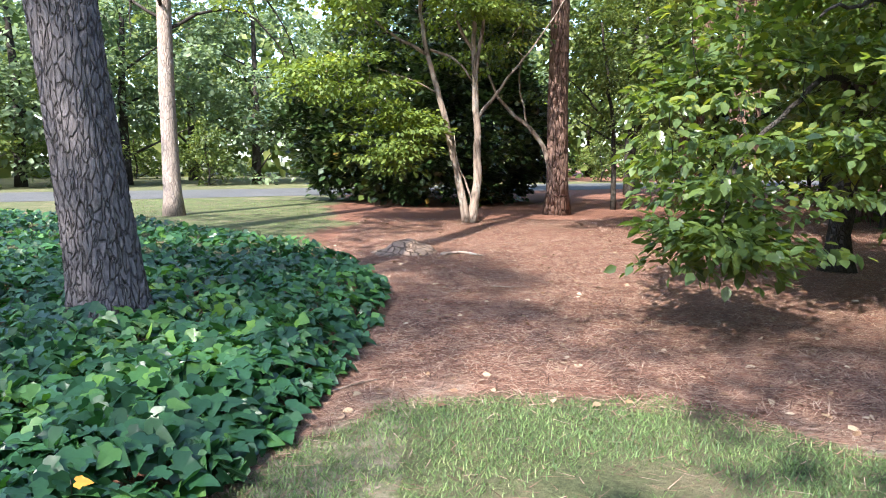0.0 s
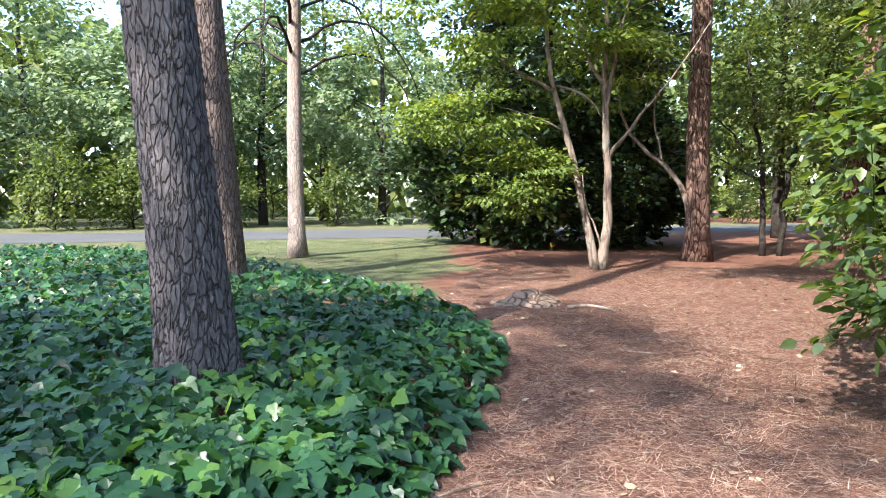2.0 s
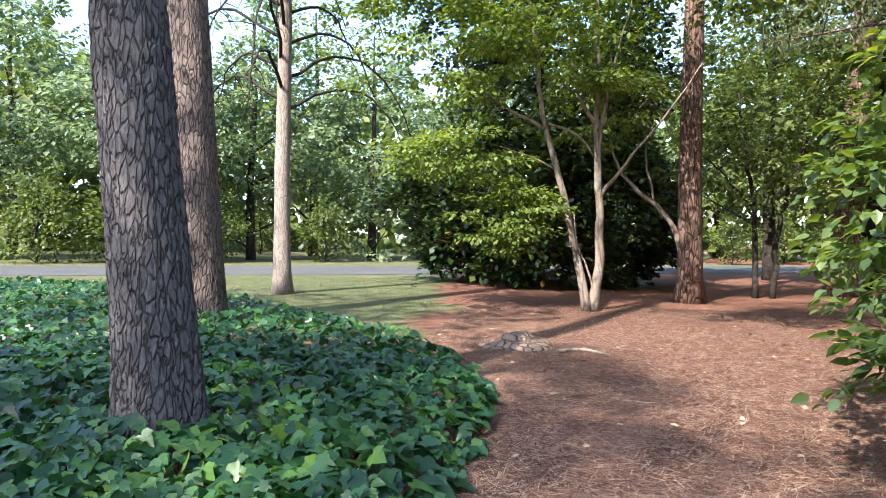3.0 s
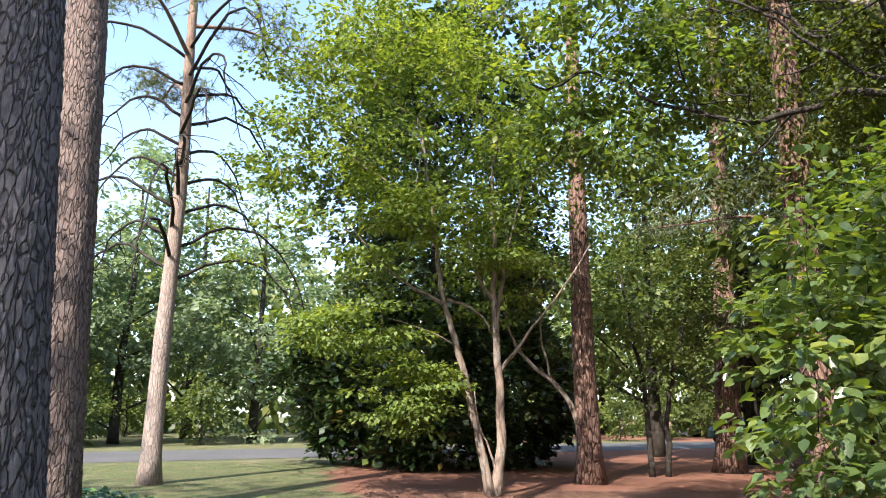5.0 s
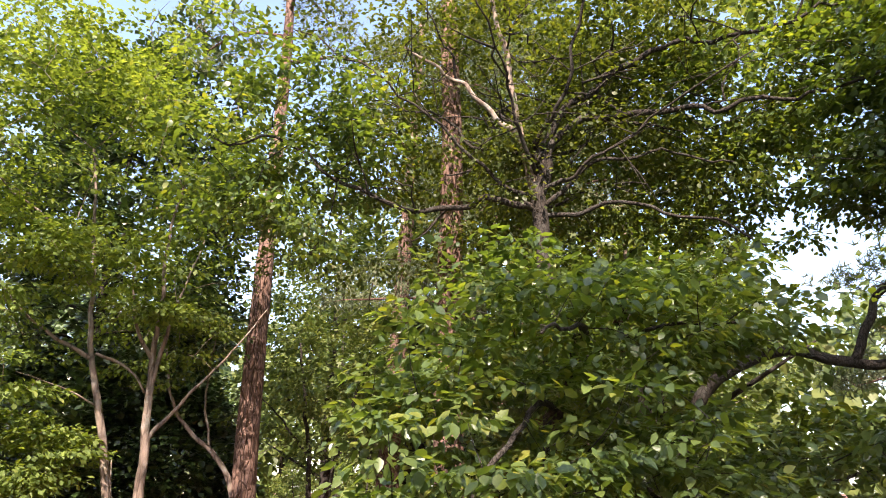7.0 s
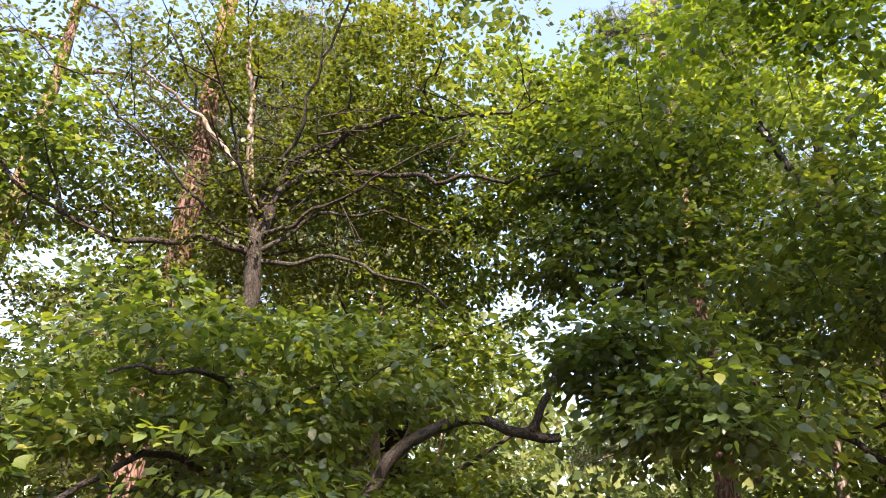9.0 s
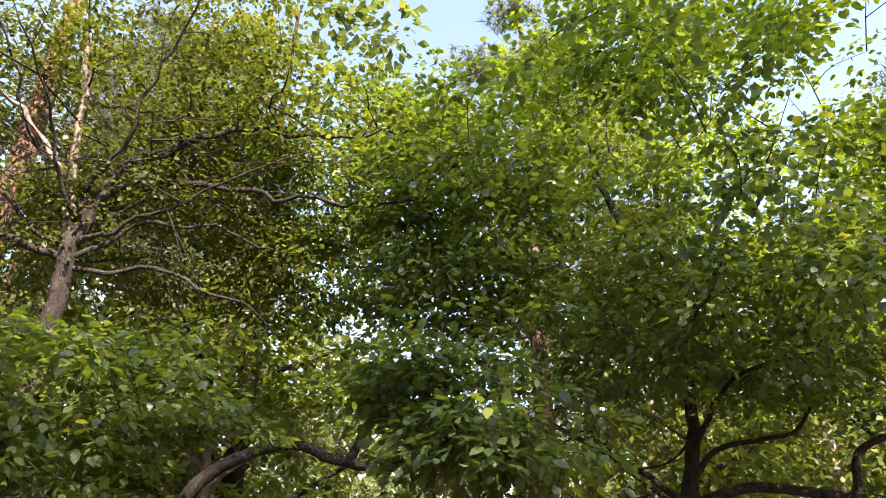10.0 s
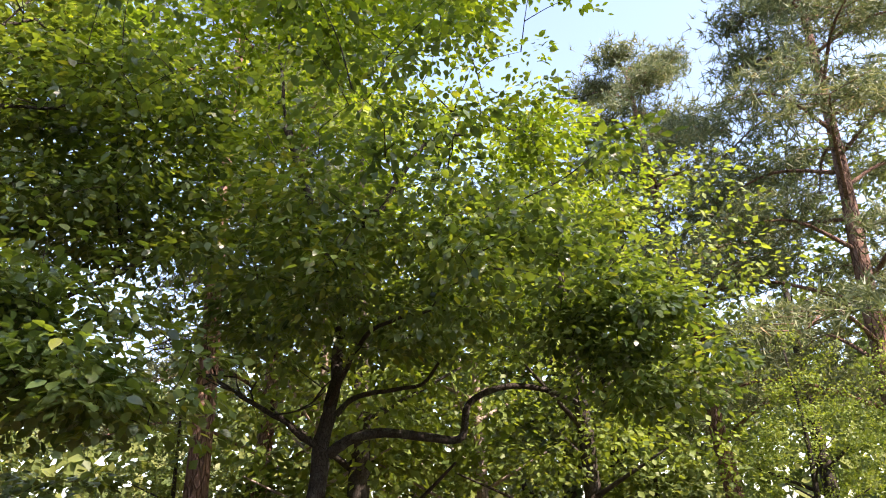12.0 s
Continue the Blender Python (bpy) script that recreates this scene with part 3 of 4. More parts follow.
def pine(name, base, lean, r0, top, bark, label, rng, crown_at, crown_r, tufts, boughs=9, dead=0, rings=None, plates=11.0, flare=0.28, dead_from=3.0, seed=0, needles=14):
    """A tall pine: bare trunk, dead lower branches, needle crown high up."""
    ob = tagged(new(name), label, "tree")
    ob.location = base
    if rings:
        part("trunk", bark_trunk(base, lean, r0, r0 * 0.55, top, bark, plates, rings[0], rings[1], seed, flare), ob)
    else:
        t = Tubes()
        line = [Vector((lean[0] * z, lean[1] * z, z - 0.1)) + Vector((noise.noise(Vector((z * 0.2, seed, 0))), noise.noise(Vector((z * 0.2, seed, 7))), 0)) * 0.12 * min(1, z / 4) for z in np.linspace(0, top, 26)]
        t.add(line, [r0 * (1 - 0.72 * i / 25) * (1 + 0.35 * math.exp(-i * top / 25 / 0.3)) for i in range(26)], 14, 0.12)
        part("trunk", t.mesh("trunk", bark), ob)
    cents = []
    for i in range(boughs):
        z = crown_at + (top - crown_at) * (i / max(1, boughs - 1)) ** 0.9
        a = i * 2.4 + seed
        reach = crown_r * (1.15 - 0.75 * (z - crown_at) / (top - crown_at + 0.01)) * rng.uniform(0.7, 1.1)
        s = Vector((lean[0] * z, lean[1] * z, z))
        e = s + Vector((math.cos(a) * reach, math.sin(a) * reach, reach * rng.uniform(-0.1, 0.35)))
        t = Tubes()
        line = curve([s, s.lerp(e, 0.5) + Vector((0, 0, 0.15 * reach)), e], 9)
        t.add(line, [0.05 * (1.1 - k / 9) + 0.008 for k in range(9)], 6, 0.2)
        for k in range(3, 9):
            for sgn in (-1, 1):
                q = line[k] + Vector((-math.sin(a) * sgn, math.cos(a) * sgn, 0.2)) * reach * 0.28 * rng.uniform(0.5, 1.2) + Vector((math.cos(a), math.sin(a), 0)) * 0.2
                t.add([line[k], line[k].lerp(q, 0.6), q], [0.015, 0.011, 0.006], 4)
                cents += [q, line[k].lerp(q, 0.65)]
        cents.append(e)
        part("bough", t.mesh("bough", bark), ob)
    if tufts:
        part("needle_crown", needle_tufts("needle_crown", rng, np.array([tuple(c) for c in cents]), tufts, 0.16 * crown_r ** 0.5, 0.26 if needles > 10 else 0.32, needles, NEEDLE, 14 / needles), ob)
    for i in range(dead):
        z = dead_from + (crown_at + 1.5 - dead_from) * i / dead
        a = i * 2.13 + 0.6
        ln = rng.uniform(1.6, 4.2)
        s = Vector((lean[0] * z, lean[1] * z, z))
        d = Vector((math.cos(a), math.sin(a), 0))
        t = Tubes()
        line = curve([s, s + d * ln * 0.45 + Vector((0, 0, 0.22 * ln)), s + d * ln * 0.8 + Vector((0, 0, 0.08 * ln)), s + d * ln + Vector((0, 0, -0.30 * ln))], 12)
        line = [p + Vector(noise.noise_vector(p * 2 + Vector((i, 0, 0)))) * 0.09 for p in line]
        t.add(line, [0.040 * (1 - k / 13) + 0.008 for k in range(12)], 5)
        for k in range(4, 12):
            q = line[k] + Vector((rng.normal(0, 0.3), rng.normal(0, 0.3), rng.uniform(-0.6, 0.1)))
            t.add(curve([line[k], line[k].lerp(q, 0.5) + Vector((0.03, 0.04, 0.06)), q], 5), [0.015, 0.013, 0.011, 0.009, 0.007], 3)
        part("dead_branch", t.mesh("dead_branch", BARK_DARK), ob, "bare dead branch")
    return ob


rng = np.random.default_rng(11)
pine("pine_tree", (-2.72, 5.42, 0), (-0.105, 0.01), 0.275, 17, BARK_PINE, "large pine with grey plated bark rising from ivy", rng, 11, 3.6, 2, 10, rings=(460, 170), plates=24.0, seed=1.3, flare=0.36)
pine("pine_tree", (-5.9, 11.5, 0), (-0.07, 0.01), 0.40, 18, BARK_MID, "second pine with reddish-grey bark standing in ivy", rng, 12, 3.6, 2, 10, rings=(320, 130), plates=17.0, seed=4.1, flare=0.15)
pine("pine_tree", (-6.95, 17.2, 0), (-0.012, 0.0), 0.225, 17, BARK_PALE, "slim pale pine with bare dead lower branches", rng, 9.5, 3.4, 8, 10, dead=24, dead_from=4.6, seed=2.2)
pine("pine_tree", (3.05, 18.1, 0), (0.0, 0.0), 0.30, 19, BARK_RED, "dark reddish pine trunk before the magnolia", rng, 13, 3.5, 6, 9, seed=6.2)
pine("pine_tree", (7.75, 21.7, 0), (0.055, 0.0), 0.38, 19, BARK_RED, "reddish pine trunk in shade near the road", rng, 12, 3.2, 6, 9, seed=7.2)
pine("pine_tree", (4.95, 11.2, 0), (0.0, 0.0), 0.26, 19, BARK_RED, "sun-flecked flaky red pine trunk among dogwoods", rng, 13, 3.4, 6, 9, seed=8.9)

# the two-stemmed tree before the magnolia
rng = np.random.default_rng(21)
tw = Tree("two_stemmed_tree", (0.6, 15.6, 0), "slender two-stemmed tree with pale bark and light green leaves")
tw.limb([(0.55, 15.6, -0.05), (0.33, 15.6, 1.0), (0.08, 15.6, 2.14), (-0.19, 15.6, 3.2), (-0.39, 15.6, 3.81), (-0.56, 15.6, 4.92), (-0.73, 15.55, 6.2), (-1.0, 15.4, 8.0)], 0.105, 0.025, BARK_SMOOTH, "stem", 30, 10, 0.12, 0.25, 0.04)
tw.limb([(0.66, 15.65, -0.05), (0.75, 15.65, 1.0), (0.76, 15.65, 2.03), (0.71, 15.65, 3.45), (0.66, 15.65, 3.99), (0.69, 15.6, 4.8), (0.62, 15.5, 6.2), (0.75, 15.4, 7.6)], 0.12, 0.022, BARK_SMOOTH, "stem", 30, 10, 0.12, 0.25, 0.04)
tw.limb([(0.66, 15.65, 3.9), (0.33, 15.6, 4.42), (0.16, 15.5, 5.0), (0.1, 15.4, 6.4)], 0.05, 0.012, BARK_SMOOTH, crook=0.04)
tw.limb([(0.71, 15.65, 3.45), (0.87, 15.6, 4.42), (1.0, 15.55, 5.16), (1.35, 15.5, 6.5)], 0.055, 0.012, BARK_SMOOTH, crook=0.04)
tw.limb([(-0.39, 15.6, 3.81), (-1.18, 15.5, 4.24), (-1.7, 15.3, 4.6), (-2.3, 15.1, 5.3)], 0.045, 0.012, BARK_SMOOTH, crook=0.04)
tw.limb([(-0.34, 15.6, 3.93), (0.05, 15.55, 3.78), (0.38, 15.55, 3.57), (0.62, 15.6, 3.25)], 0.035, 0.02, BARK_SMOOTH, crook=0.02)
tw.limb([(0.76, 15.65, 2.4), (1.1, 15.7, 2.85), (1.44, 15.75, 3.33), (2.05, 15.8, 4.05), (2.8, 15.8, 5.2)], 0.05, 0.012, BARK_SMOOTH, crook=0.04)
tw.limb([(0.66, 15.6, 0.4), (0.5, 15.55, 0.95), (0.31, 15.5, 1.34), (0.25, 15.45, 2.0)], 0.03, 0.01, BARK_SMOOTH, crook=0.03)
tw.limb([(-0.15, 15.6, 2.95), (-0.7, 15.3, 3.2), (-1.5, 15.1, 3.45)], 0.022, 0.008, BARK_SMOOTH, crook=0.03)
tw.limb([(-0.62, 15.5, 5.2), (-1.5, 15.0, 6.2), (-2.9, 14.6, 7.2)], 0.04, 0.012, BARK_SMOOTH, crook=0.06)
c1, w1 = lumpy(rng, 390, (-0.9, 15.8, 7.4), (4.3, 2.4, 4.8), 0.3, 0.25, 0.45)
c1, w1 = thin(c1, w1, ~((c1[:, 2] < 6.6) & (c1[:, 1] < 16.2)))
c2, w2 = lumpy(rng, 26, (-2.3, 15.0, 3.3), (1.9, 1.0, 0.6), 0.2)
c3, w3 = lumpy(rng, 40, (-1.3, 15.3, 2.1), (1.0, 0.6, 1.1), 0.2)
c5, w5 = lumpy(rng, 40, (-1.6, 14.6, 5.6), (2.4, 0.6, 1.1), 0.2)
c4, w4 = lumpy(rng, 10, (0.4, 14.9, 4.7), (0.8, 0.4, 0.25), 0.2)
cs, ws = np.concatenate([c1, c2, c3, c4, c5]), np.concatenate([w1, w2, w3, w4, w5])
tw.reach(cs, BARK_SMOOTH, 0.010)
tw.twig_mesh(BARK_SMOOTH)
tw.crown(rng, cs, ws, 84, 0.60, 0.05, 0.125, LEAF_FAR, LEAF_LIGHT)

# the leaning sapling at the foot of the red pine
rng = np.random.default_rng(27)
lt = Tree("leaning_tree", (3.0, 18.1, 0), "thin pale tree leaning from the red pine's foot")
lt.limb([(3.03, 18.1, -0.05), (2.88, 18.1, 0.85), (2.69, 18.1, 1.67), (2.32, 18.1, 2.22), (1.85, 18.1, 2.64), (1.44, 18.1, 3.05), (1.15, 18.0, 3.75), (0.9, 17.8, 4.8)], 0.10, 0.02, BARK_SMOOTH, "stem", 30, 9, 0.15, 0.5, 0.03)
lt.limb([(2.2, 18.1, 2.33), (2.0, 18.1, 3.32), (2.0, 18.1, 4.28), (2.1, 18.0, 5.4)], 0.035, 0.012, BARK_SMOOTH, crook=0.03)
q1, r1 = lumpy(rng, 36, (1.5, 18.0, 5.0), (1.3, 0.8, 1.0), 0.2)
lt.reach(q1, BARK_SMOOTH, 0.009)
lt.twig_mesh(BARK_SMOOTH)
lt.crown(rng, q1, r1, 60, 0.5, 0.06, 0.13, LEAF_FAR, LEAF_WOOD)

# the broad magnolia behind it
rng = np.random.default_rng(22)
mg = Tree("magnolia", (-0.8, 23.6, 0), "broad dense magnolia with glossy dark leaves to the ground")
mg.limb([(-0.8, 23.6, -0.1), (-0.7, 23.5, 4), (-0.8, 23.6, 8), (-0.7, 23.6, 12)], 0.28, 0.05, BARK_DARK, "trunk", 20, 12)
for i in range(14):
    a, z = i * 2.4, 0.8 + i * 0.62
    r = 4.2 - 0.2 * i
    mg.limb([(-0.8, 23.6, z), (-0.8 + math.cos(a) * r * 0.5, 23.6 + math.sin(a) * r * 0.4, z + 0.4), (-0.8 + math.cos(a) * r, 23.6 + math.sin(a) * r * 0.75, z + 0.2)], 0.07, 0.02, BARK_DARK)
cl, wl = lumpy(rng, 430, (-0.7, 23.4, 2.4), (4.7, 3.1, 2.9), 0.55, 0.18, 0.6, -0.85)
cu, wu = lumpy(rng, 520, (-0.6, 23.6, 8.6), (3.8, 2.8, 7.6), 0.5, 0.25, 0.6)
cs, ws = np.concatenate([cl, cu]), np.concatenate([wl, wu])
cs[:, 2] = np.maximum(cs[:, 2], 0.25)
mg.reach(cs, BARK_DARK, 0.012, 2)
mg.twig_mesh(BARK_DARK)
mg.crown(rng, cs, ws, 64, 0.55, 0.22, 0.25, LEAF_FAR, LEAF_MAGNOLIA, 0.0)

# the forked tree whose low branches hang over the straw
rng = np.random.default_rng(23)
dk = Tree("dogwood", (5.25, 8.85, 0), "dark branching dogwood with low hanging leafy branches")
dk.limb([(5.25, 8.85, -0.05), (5.3, 8.88, 1.5), (5.33, 8.9, 3.4), (5.34, 8.91, 4.65), (5.26, 8.95, 5.7)], 0.15, 0.11, BARK_DARK, "trunk", 24, 14, 0.2, 0.6, 0.05)
dk.limb([(5.26, 8.95, 5.55), (5.13, 9.05, 6.4), (4.66, 9.33, 7.08), (4.27, 9.53, 7.6), (3.5, 9.7, 8.1)], 0.065, 0.02, BARK_SMOOTH, crook=0.08, branchlets=6)
dk.limb([(5.24, 8.97, 5.7), (5.1, 9.07, 6.66), (5.01, 9.12, 7.78), (4.77, 9.27, 9.11)], 0.075, 0.035, BARK_SMOOTH, crook=0.05, branchlets=6)
dk.limb([(5.3, 8.9, 5.6), (5.44, 8.84, 6.43), (6.08, 8.35, 7.31), (6.87, 7.58, 7.73), (7.68, 6.58, 7.65), (8.6, 5.6, 7.9)], 0.08, 0.018, BARK_DARK, n=34, crook=0.12, branchlets=9)
dk.limb([(5.3, 8.9, 5.5), (5.47, 8.82, 6.2), (5.92, 8.48, 6.71), (6.52, 7.95, 6.63), (7.05, 7.39, 6.6), (7.7, 6.55, 6.44), (8.4, 5.6, 6.6)], 0.08, 0.018, BARK_DARK, n=34, crook=0.12, branchlets=9)
dk.limb([(5.3, 8.9, 5.3), (5.9, 8.5, 5.9), (6.6, 7.9, 6.0), (7.4, 7.1, 5.7)], 0.04, 0.012, BARK_DARK, crook=0.10)
dk.limb([(5.3, 8.9, 5.2), (6.1, 8.3, 5.25), (6.9, 7.5, 4.9), (7.3, 6.9, 4.4)], 0.04, 0.012, BARK_DARK, crook=0.10)
dk.limb([(5.26, 8.93, 5.3), (4.7, 9.2, 5.5), (4.2, 9.6, 5.4), (3.52, 9.86, 5.41), (2.65, 10.15, 5.76), (1.97, 10.31, 6.28), (0.96, 10.45, 6.24)], 0.06, 0.015, BARK_DARK, n=34, crook=0.12, branchlets=9)
dk.limb([(4.4, 9.5, 7.5), (4.2, 9.6, 8.0), (3.5, 9.5, 8.9)], 0.03, 0.012, BARK_DARK, crook=0.1)
for i in range(9):  # thin limbs that rise round the fork
    a, z = i * 2.4 + 0.5, 5.3 + 0.14 * i
    r, up = 1.3 + 0.15 * (i * 7 % 9), 0.7 + 0.22 * (i * 5 % 9)
    dk.limb([(5.28, 8.93, z), (5.28 + math.cos(a) * r * 0.35, 8.93 + math.sin(a) * r * 0.35, z + up * 0.25), (5.28 + math.cos(a) * r * 0.8, 8.93 + math.sin(a) * r * 0.8, z + up * 0.8), (5.28 + math.cos(a) * r * 1.5, 8.93 + math.sin(a) * r * 1.5, z + up * 1.4)], 0.04, 0.01, BARK_DARK, n=18, sides=7, crook=0.14, branchlets=7)
dk.limb([(5.3, 8.85, 1.9), (4.6, 7.8, 2.3), (3.7, 6.7, 2.2), (2.7, 5.9, 1.6), (2.15, 5.3, 0.95)], 0.05, 0.012, BARK_DARK, crook=0.08)
dk.limb([(5.3, 8.85, 2.3), (4.7, 7.5, 2.9), (3.9, 6.3, 2.9), (3.0, 5.5, 2.6)], 0.05, 0.012, BARK_DARK, crook=0.08)
dk.limb([(5.3, 8.85, 1.5), (5.0, 7.5, 1.7), (4.6, 6.4, 1.6), (4.0, 5.6, 1.2)], 0.045, 0.012, BARK_DARK, crook=0.08)
dk.limb([(5.3, 8.85, 2.9), (5.7, 7.5, 3.3), (6.3, 6.4, 3.2)], 0.05, 0.012, BARK_DARK, crook=0.08)
k1, v1 = lumpy(rng, 105, (3.35, 6.4, 1.95), (1.7, 1.5, 1.05), 0.25, 0.3, 0.8)
k2, v2 = lumpy(rng, 26, (2.3, 5.4, 0.9), (0.6, 0.5, 0.42), 0.1, 0.2)
k3, v3 = lumpy(rng, 470, (5.2, 10.0, 7.6), (4.4, 3.2, 2.9), 0.25, 0.3, 0.5)
k3, v3 = thin(k3, v3, (k3 @ [0.55, 0.83, 0] > 9.9) | (k3[:, 2] > 9.0))
k6, v6 = lumpy(rng, 90, (1.9, 10.4, 6.3), (2.0, 1.4, 1.7), 0.2, 0.3, 0.6)
k7, v7 = lumpy(rng, 210, (7.4, 7.5, 7.4), (2.6, 2.4, 2.7), 0.25, 0.3, 0.6)
k7, v7 = thin(k7, v7, (k7 @ [0.6, 0.8, 0] > 10.5) | (k7[:, 2] > 8.4))
k4, v4 = lumpy(rng, 150, (5.2, 7.6, 3.3), (2.6, 2.0, 1.0), 0.2, 0.3, 0.8)
k4, v4 = thin(k4, v4, k4[:, 2] < 4.1)
k5, v5 = lumpy(rng, 45, (4.7, 6.3, 1.5), (1.6, 1.0, 0.8), 0.2, 0.3, 0.8)
low = np.concatenate([k1, k2, k5])
high, hw = np.concatenate([k3, k7]), np.concatenate([v3, v7])
mid = np.concatenate([k4, k6])
dk.reach(np.concatenate([low, mid, high]), BARK_DARK, 0.008)
dk.twig_mesh(BARK_DARK)
dk.crown(rng, low, np.concatenate([v1, v2, v5]), 58, 0.36, 0.035, 0.105, LEAF_FULL, LEAF_DOGWOOD, 0.30, "low_crown")
dk.crown(rng, mid, np.concatenate([v4, v6]), 62, 0.46, 0.04, 0.11, LEAF_MID, LEAF_DOGWOOD, 0.3, "middle_crown")
dk.crown(rng, high, hw, 92, 0.55, 0.10, 0.085, LEAF_MID, LEAF_OLIVE, 0.35)

# a tree with a low arching limb
rng = np.random.default_rng(24)
ar = Tree("dogwood", (6.95, 9.1, 0), "dogwood with a long dark arching limb")
ar.limb([(6.95, 9.1, -0.05), (7.10, 8.93, 0.60), (7.14, 8.74, 1.61), (7.37, 8.42, 2.60), (7.72, 8.16, 3.03), (8.31, 7.64, 3.27), (8.86, 7.09, 3.09), (9.12, 6.80, 3.09)], 0.13, 0.06, BARK_DARK, "trunk", 40, 12, 0.2, 0.4, 0.05)
ar.limb([(8.86, 7.09, 3.11), (9.04, 6.90, 3.70), (9.26, 6.58, 4.16), (9.54, 6.24, 4.46), (10.13, 5.32, 5.18)], 0.065, 0.03, BARK_DARK, crook=0.06)
ar.limb([(9.75, 5.90, 4.68), (9.89, 5.74, 5.06), (9.77, 5.92, 6.19), (9.74, 5.97, 6.95), (9.84, 5.79, 7.60)], 0.032, 0.016, BARK_DARK, crook=0.04)
ar.limb([(9.74, 5.97, 6.95), (10.25, 5.29, 7.34), (10.85, 4.71, 7.57)], 0.018, 0.01, BARK_DARK, crook=0.05)
ar.limb([(9.74, 5.97, 6.95), (9.35, 6.37, 7.47), (9.04, 6.58, 8.12)], 0.016, 0.01, BARK_DARK, crook=0.05)
ar.limb([(7.10, 8.89, 0.90), (7.79, 8.53, 1.41), (8.68, 8.13, 1.52), (9.47, 7.62, 1.74)], 0.06, 0.02, BARK_DARK, crook=0.05)
a1, b1 = lumpy(rng, 250, (9.59, 7.61, 6.9), (2.8, 2.8, 3.4), 0.25, 0.35, 0.6)
a1, b1 = thin(a1, b1, a1[:, 2] > 5.7)
a2, b2 = lumpy(rng, 190, (9.37, 5.44, 5.87), (2.1, 1.9, 2.8), 0.2, 0.35, 0.6)
a2, b2 = thin(a2, b2, a2[:, 2] > 5.0)
a3, b3 = lumpy(rng, 110, (8.06, 6.94, 1.68), (2.4, 2.0, 0.8), 0.2, 0.35, 0.6)
a3, b3 = thin(a3, b3, a3[:, 2] < 2.4)
cs, ws = np.concatenate([a1, a2, a3]), np.concatenate([b1, b2, b3])
ar.reach(cs, BARK_DARK, 0.008)
ar.twig_mesh(BARK_DARK)
ar.crown(rng, cs, ws, 58, 0.5, 0.045, 0.115, LEAF_MID, LEAF_DOGWOOD)

# the wide tree with an elbowed branch
rng = np.random.default_rng(25)
nt = Tree("dogwood", (11.6, 3.8, 0), "wide dogwood with an elbowed dark lower branch")
nt.limb([(11.6, 3.8, -0.05), (11.74, 3.59, 0.98), (11.75, 3.60, 1.97), (11.79, 3.52, 2.88), (11.83, 3.43, 3.43), (11.85, 3.37, 4.45), (11.61, 3.69, 6.07), (11.41, 4.24, 7.94)], 0.17, 0.05, BARK_DARK, "trunk", 36, 12, 0.2, 0.4, 0.05)
nt.limb([(11.80, 3.47, 2.53), (11.95, 3.17, 2.74), (12.11, 2.75, 2.81), (12.29, 2.17, 2.73), (12.42, 1.71, 2.70), (12.46, 1.57, 3.18), (12.56, 1.07, 3.39), (12.64, 0.51, 3.32), (12.69, -0.09, 3.03)], 0.085, 0.035, BARK_DARK, "limb", 44, 10, 0.15)
nt.limb([(11.83, 3.38, 3.07), (11.99, 3.06, 3.34), (12.27, 2.27, 3.49), (12.32, 1.92, 3.83)], 0.05, 0.02, BARK_DARK, crook=0.04)
nt.limb([(11.83, 3.39, 4.73), (12.10, 2.81, 6.31), (12.32, 2.09, 7.53), (12.54, 1.14, 7.76), (12.67, 0.20, 7.69)], 0.06, 0.02, BARK_DARK, crook=0.06, branchlets=6)
nt.limb([(11.71, 3.58, 5.69), (11.49, 4.02, 7.20), (11.40, 4.26, 8.41), (11.28, 4.46, 10.06)], 0.05, 0.015, BARK_DARK, crook=0.06)
nt.limb([(11.81, 3.49, 2.57), (11.26, 4.09, 3.05), (10.67, 4.80, 3.51)], 0.06, 0.02, BARK_DARK, crook=0.06, branchlets=6)
nt.limb([(11.84, 3.41, 3.86), (10.92, 2.86, 4.58), (9.80, 2.29, 4.82), (8.80, 1.61, 4.58)], 0.06, 0.015, BARK_DARK, crook=0.08)
nt.limb([(11.80, 3.49, 3.17), (10.83, 2.54, 3.82), (9.81, 1.37, 3.81)], 0.05, 0.015, BARK_DARK, crook=0.08)
n1, m1 = lumpy(rng, 540, (11.19, 2.73, 6.9), (3.4, 4.0, 4.2), 0.3, 0.3, 0.45)
n2, m2 = lumpy(rng, 130, (10.41, 1.88, 4.55), (2.5, 3.2, 1.1), 0.25, 0.35, 0.6)
n1, m1 = thin(n1, m1, (n1[:, 2] > 3.7) | (n1[:, 0] > 12.2))
n2, m2 = thin(n2, m2, n2[:, 2] > 3.5)
n3, m3 = lumpy(rng, 46, (7.63, 3.84, 2.75), (1.0, 1.0, 0.6), 0.1, 0.3, 0.8)
n4, m4 = lumpy(rng, 30, (7.63, 4.54, 3.45), (0.9, 0.9, 0.5), 0.1, 0.3, 0.8)
n5, m5 = lumpy(rng, 46, (11.40, -0.37, 3.95), (1.0, 1.2, 0.8), 0.1, 0.3, 0.8)
n6, m6 = lumpy(rng, 30, (11.90, -0.97, 3.26), (0.8, 1.1, 0.6), 0.1, 0.3, 0.8)
cs, ws = np.concatenate([n1, n2, n3, n4, n5, n6]), np.concatenate([m1, m2, m3, m4, m5, m6])
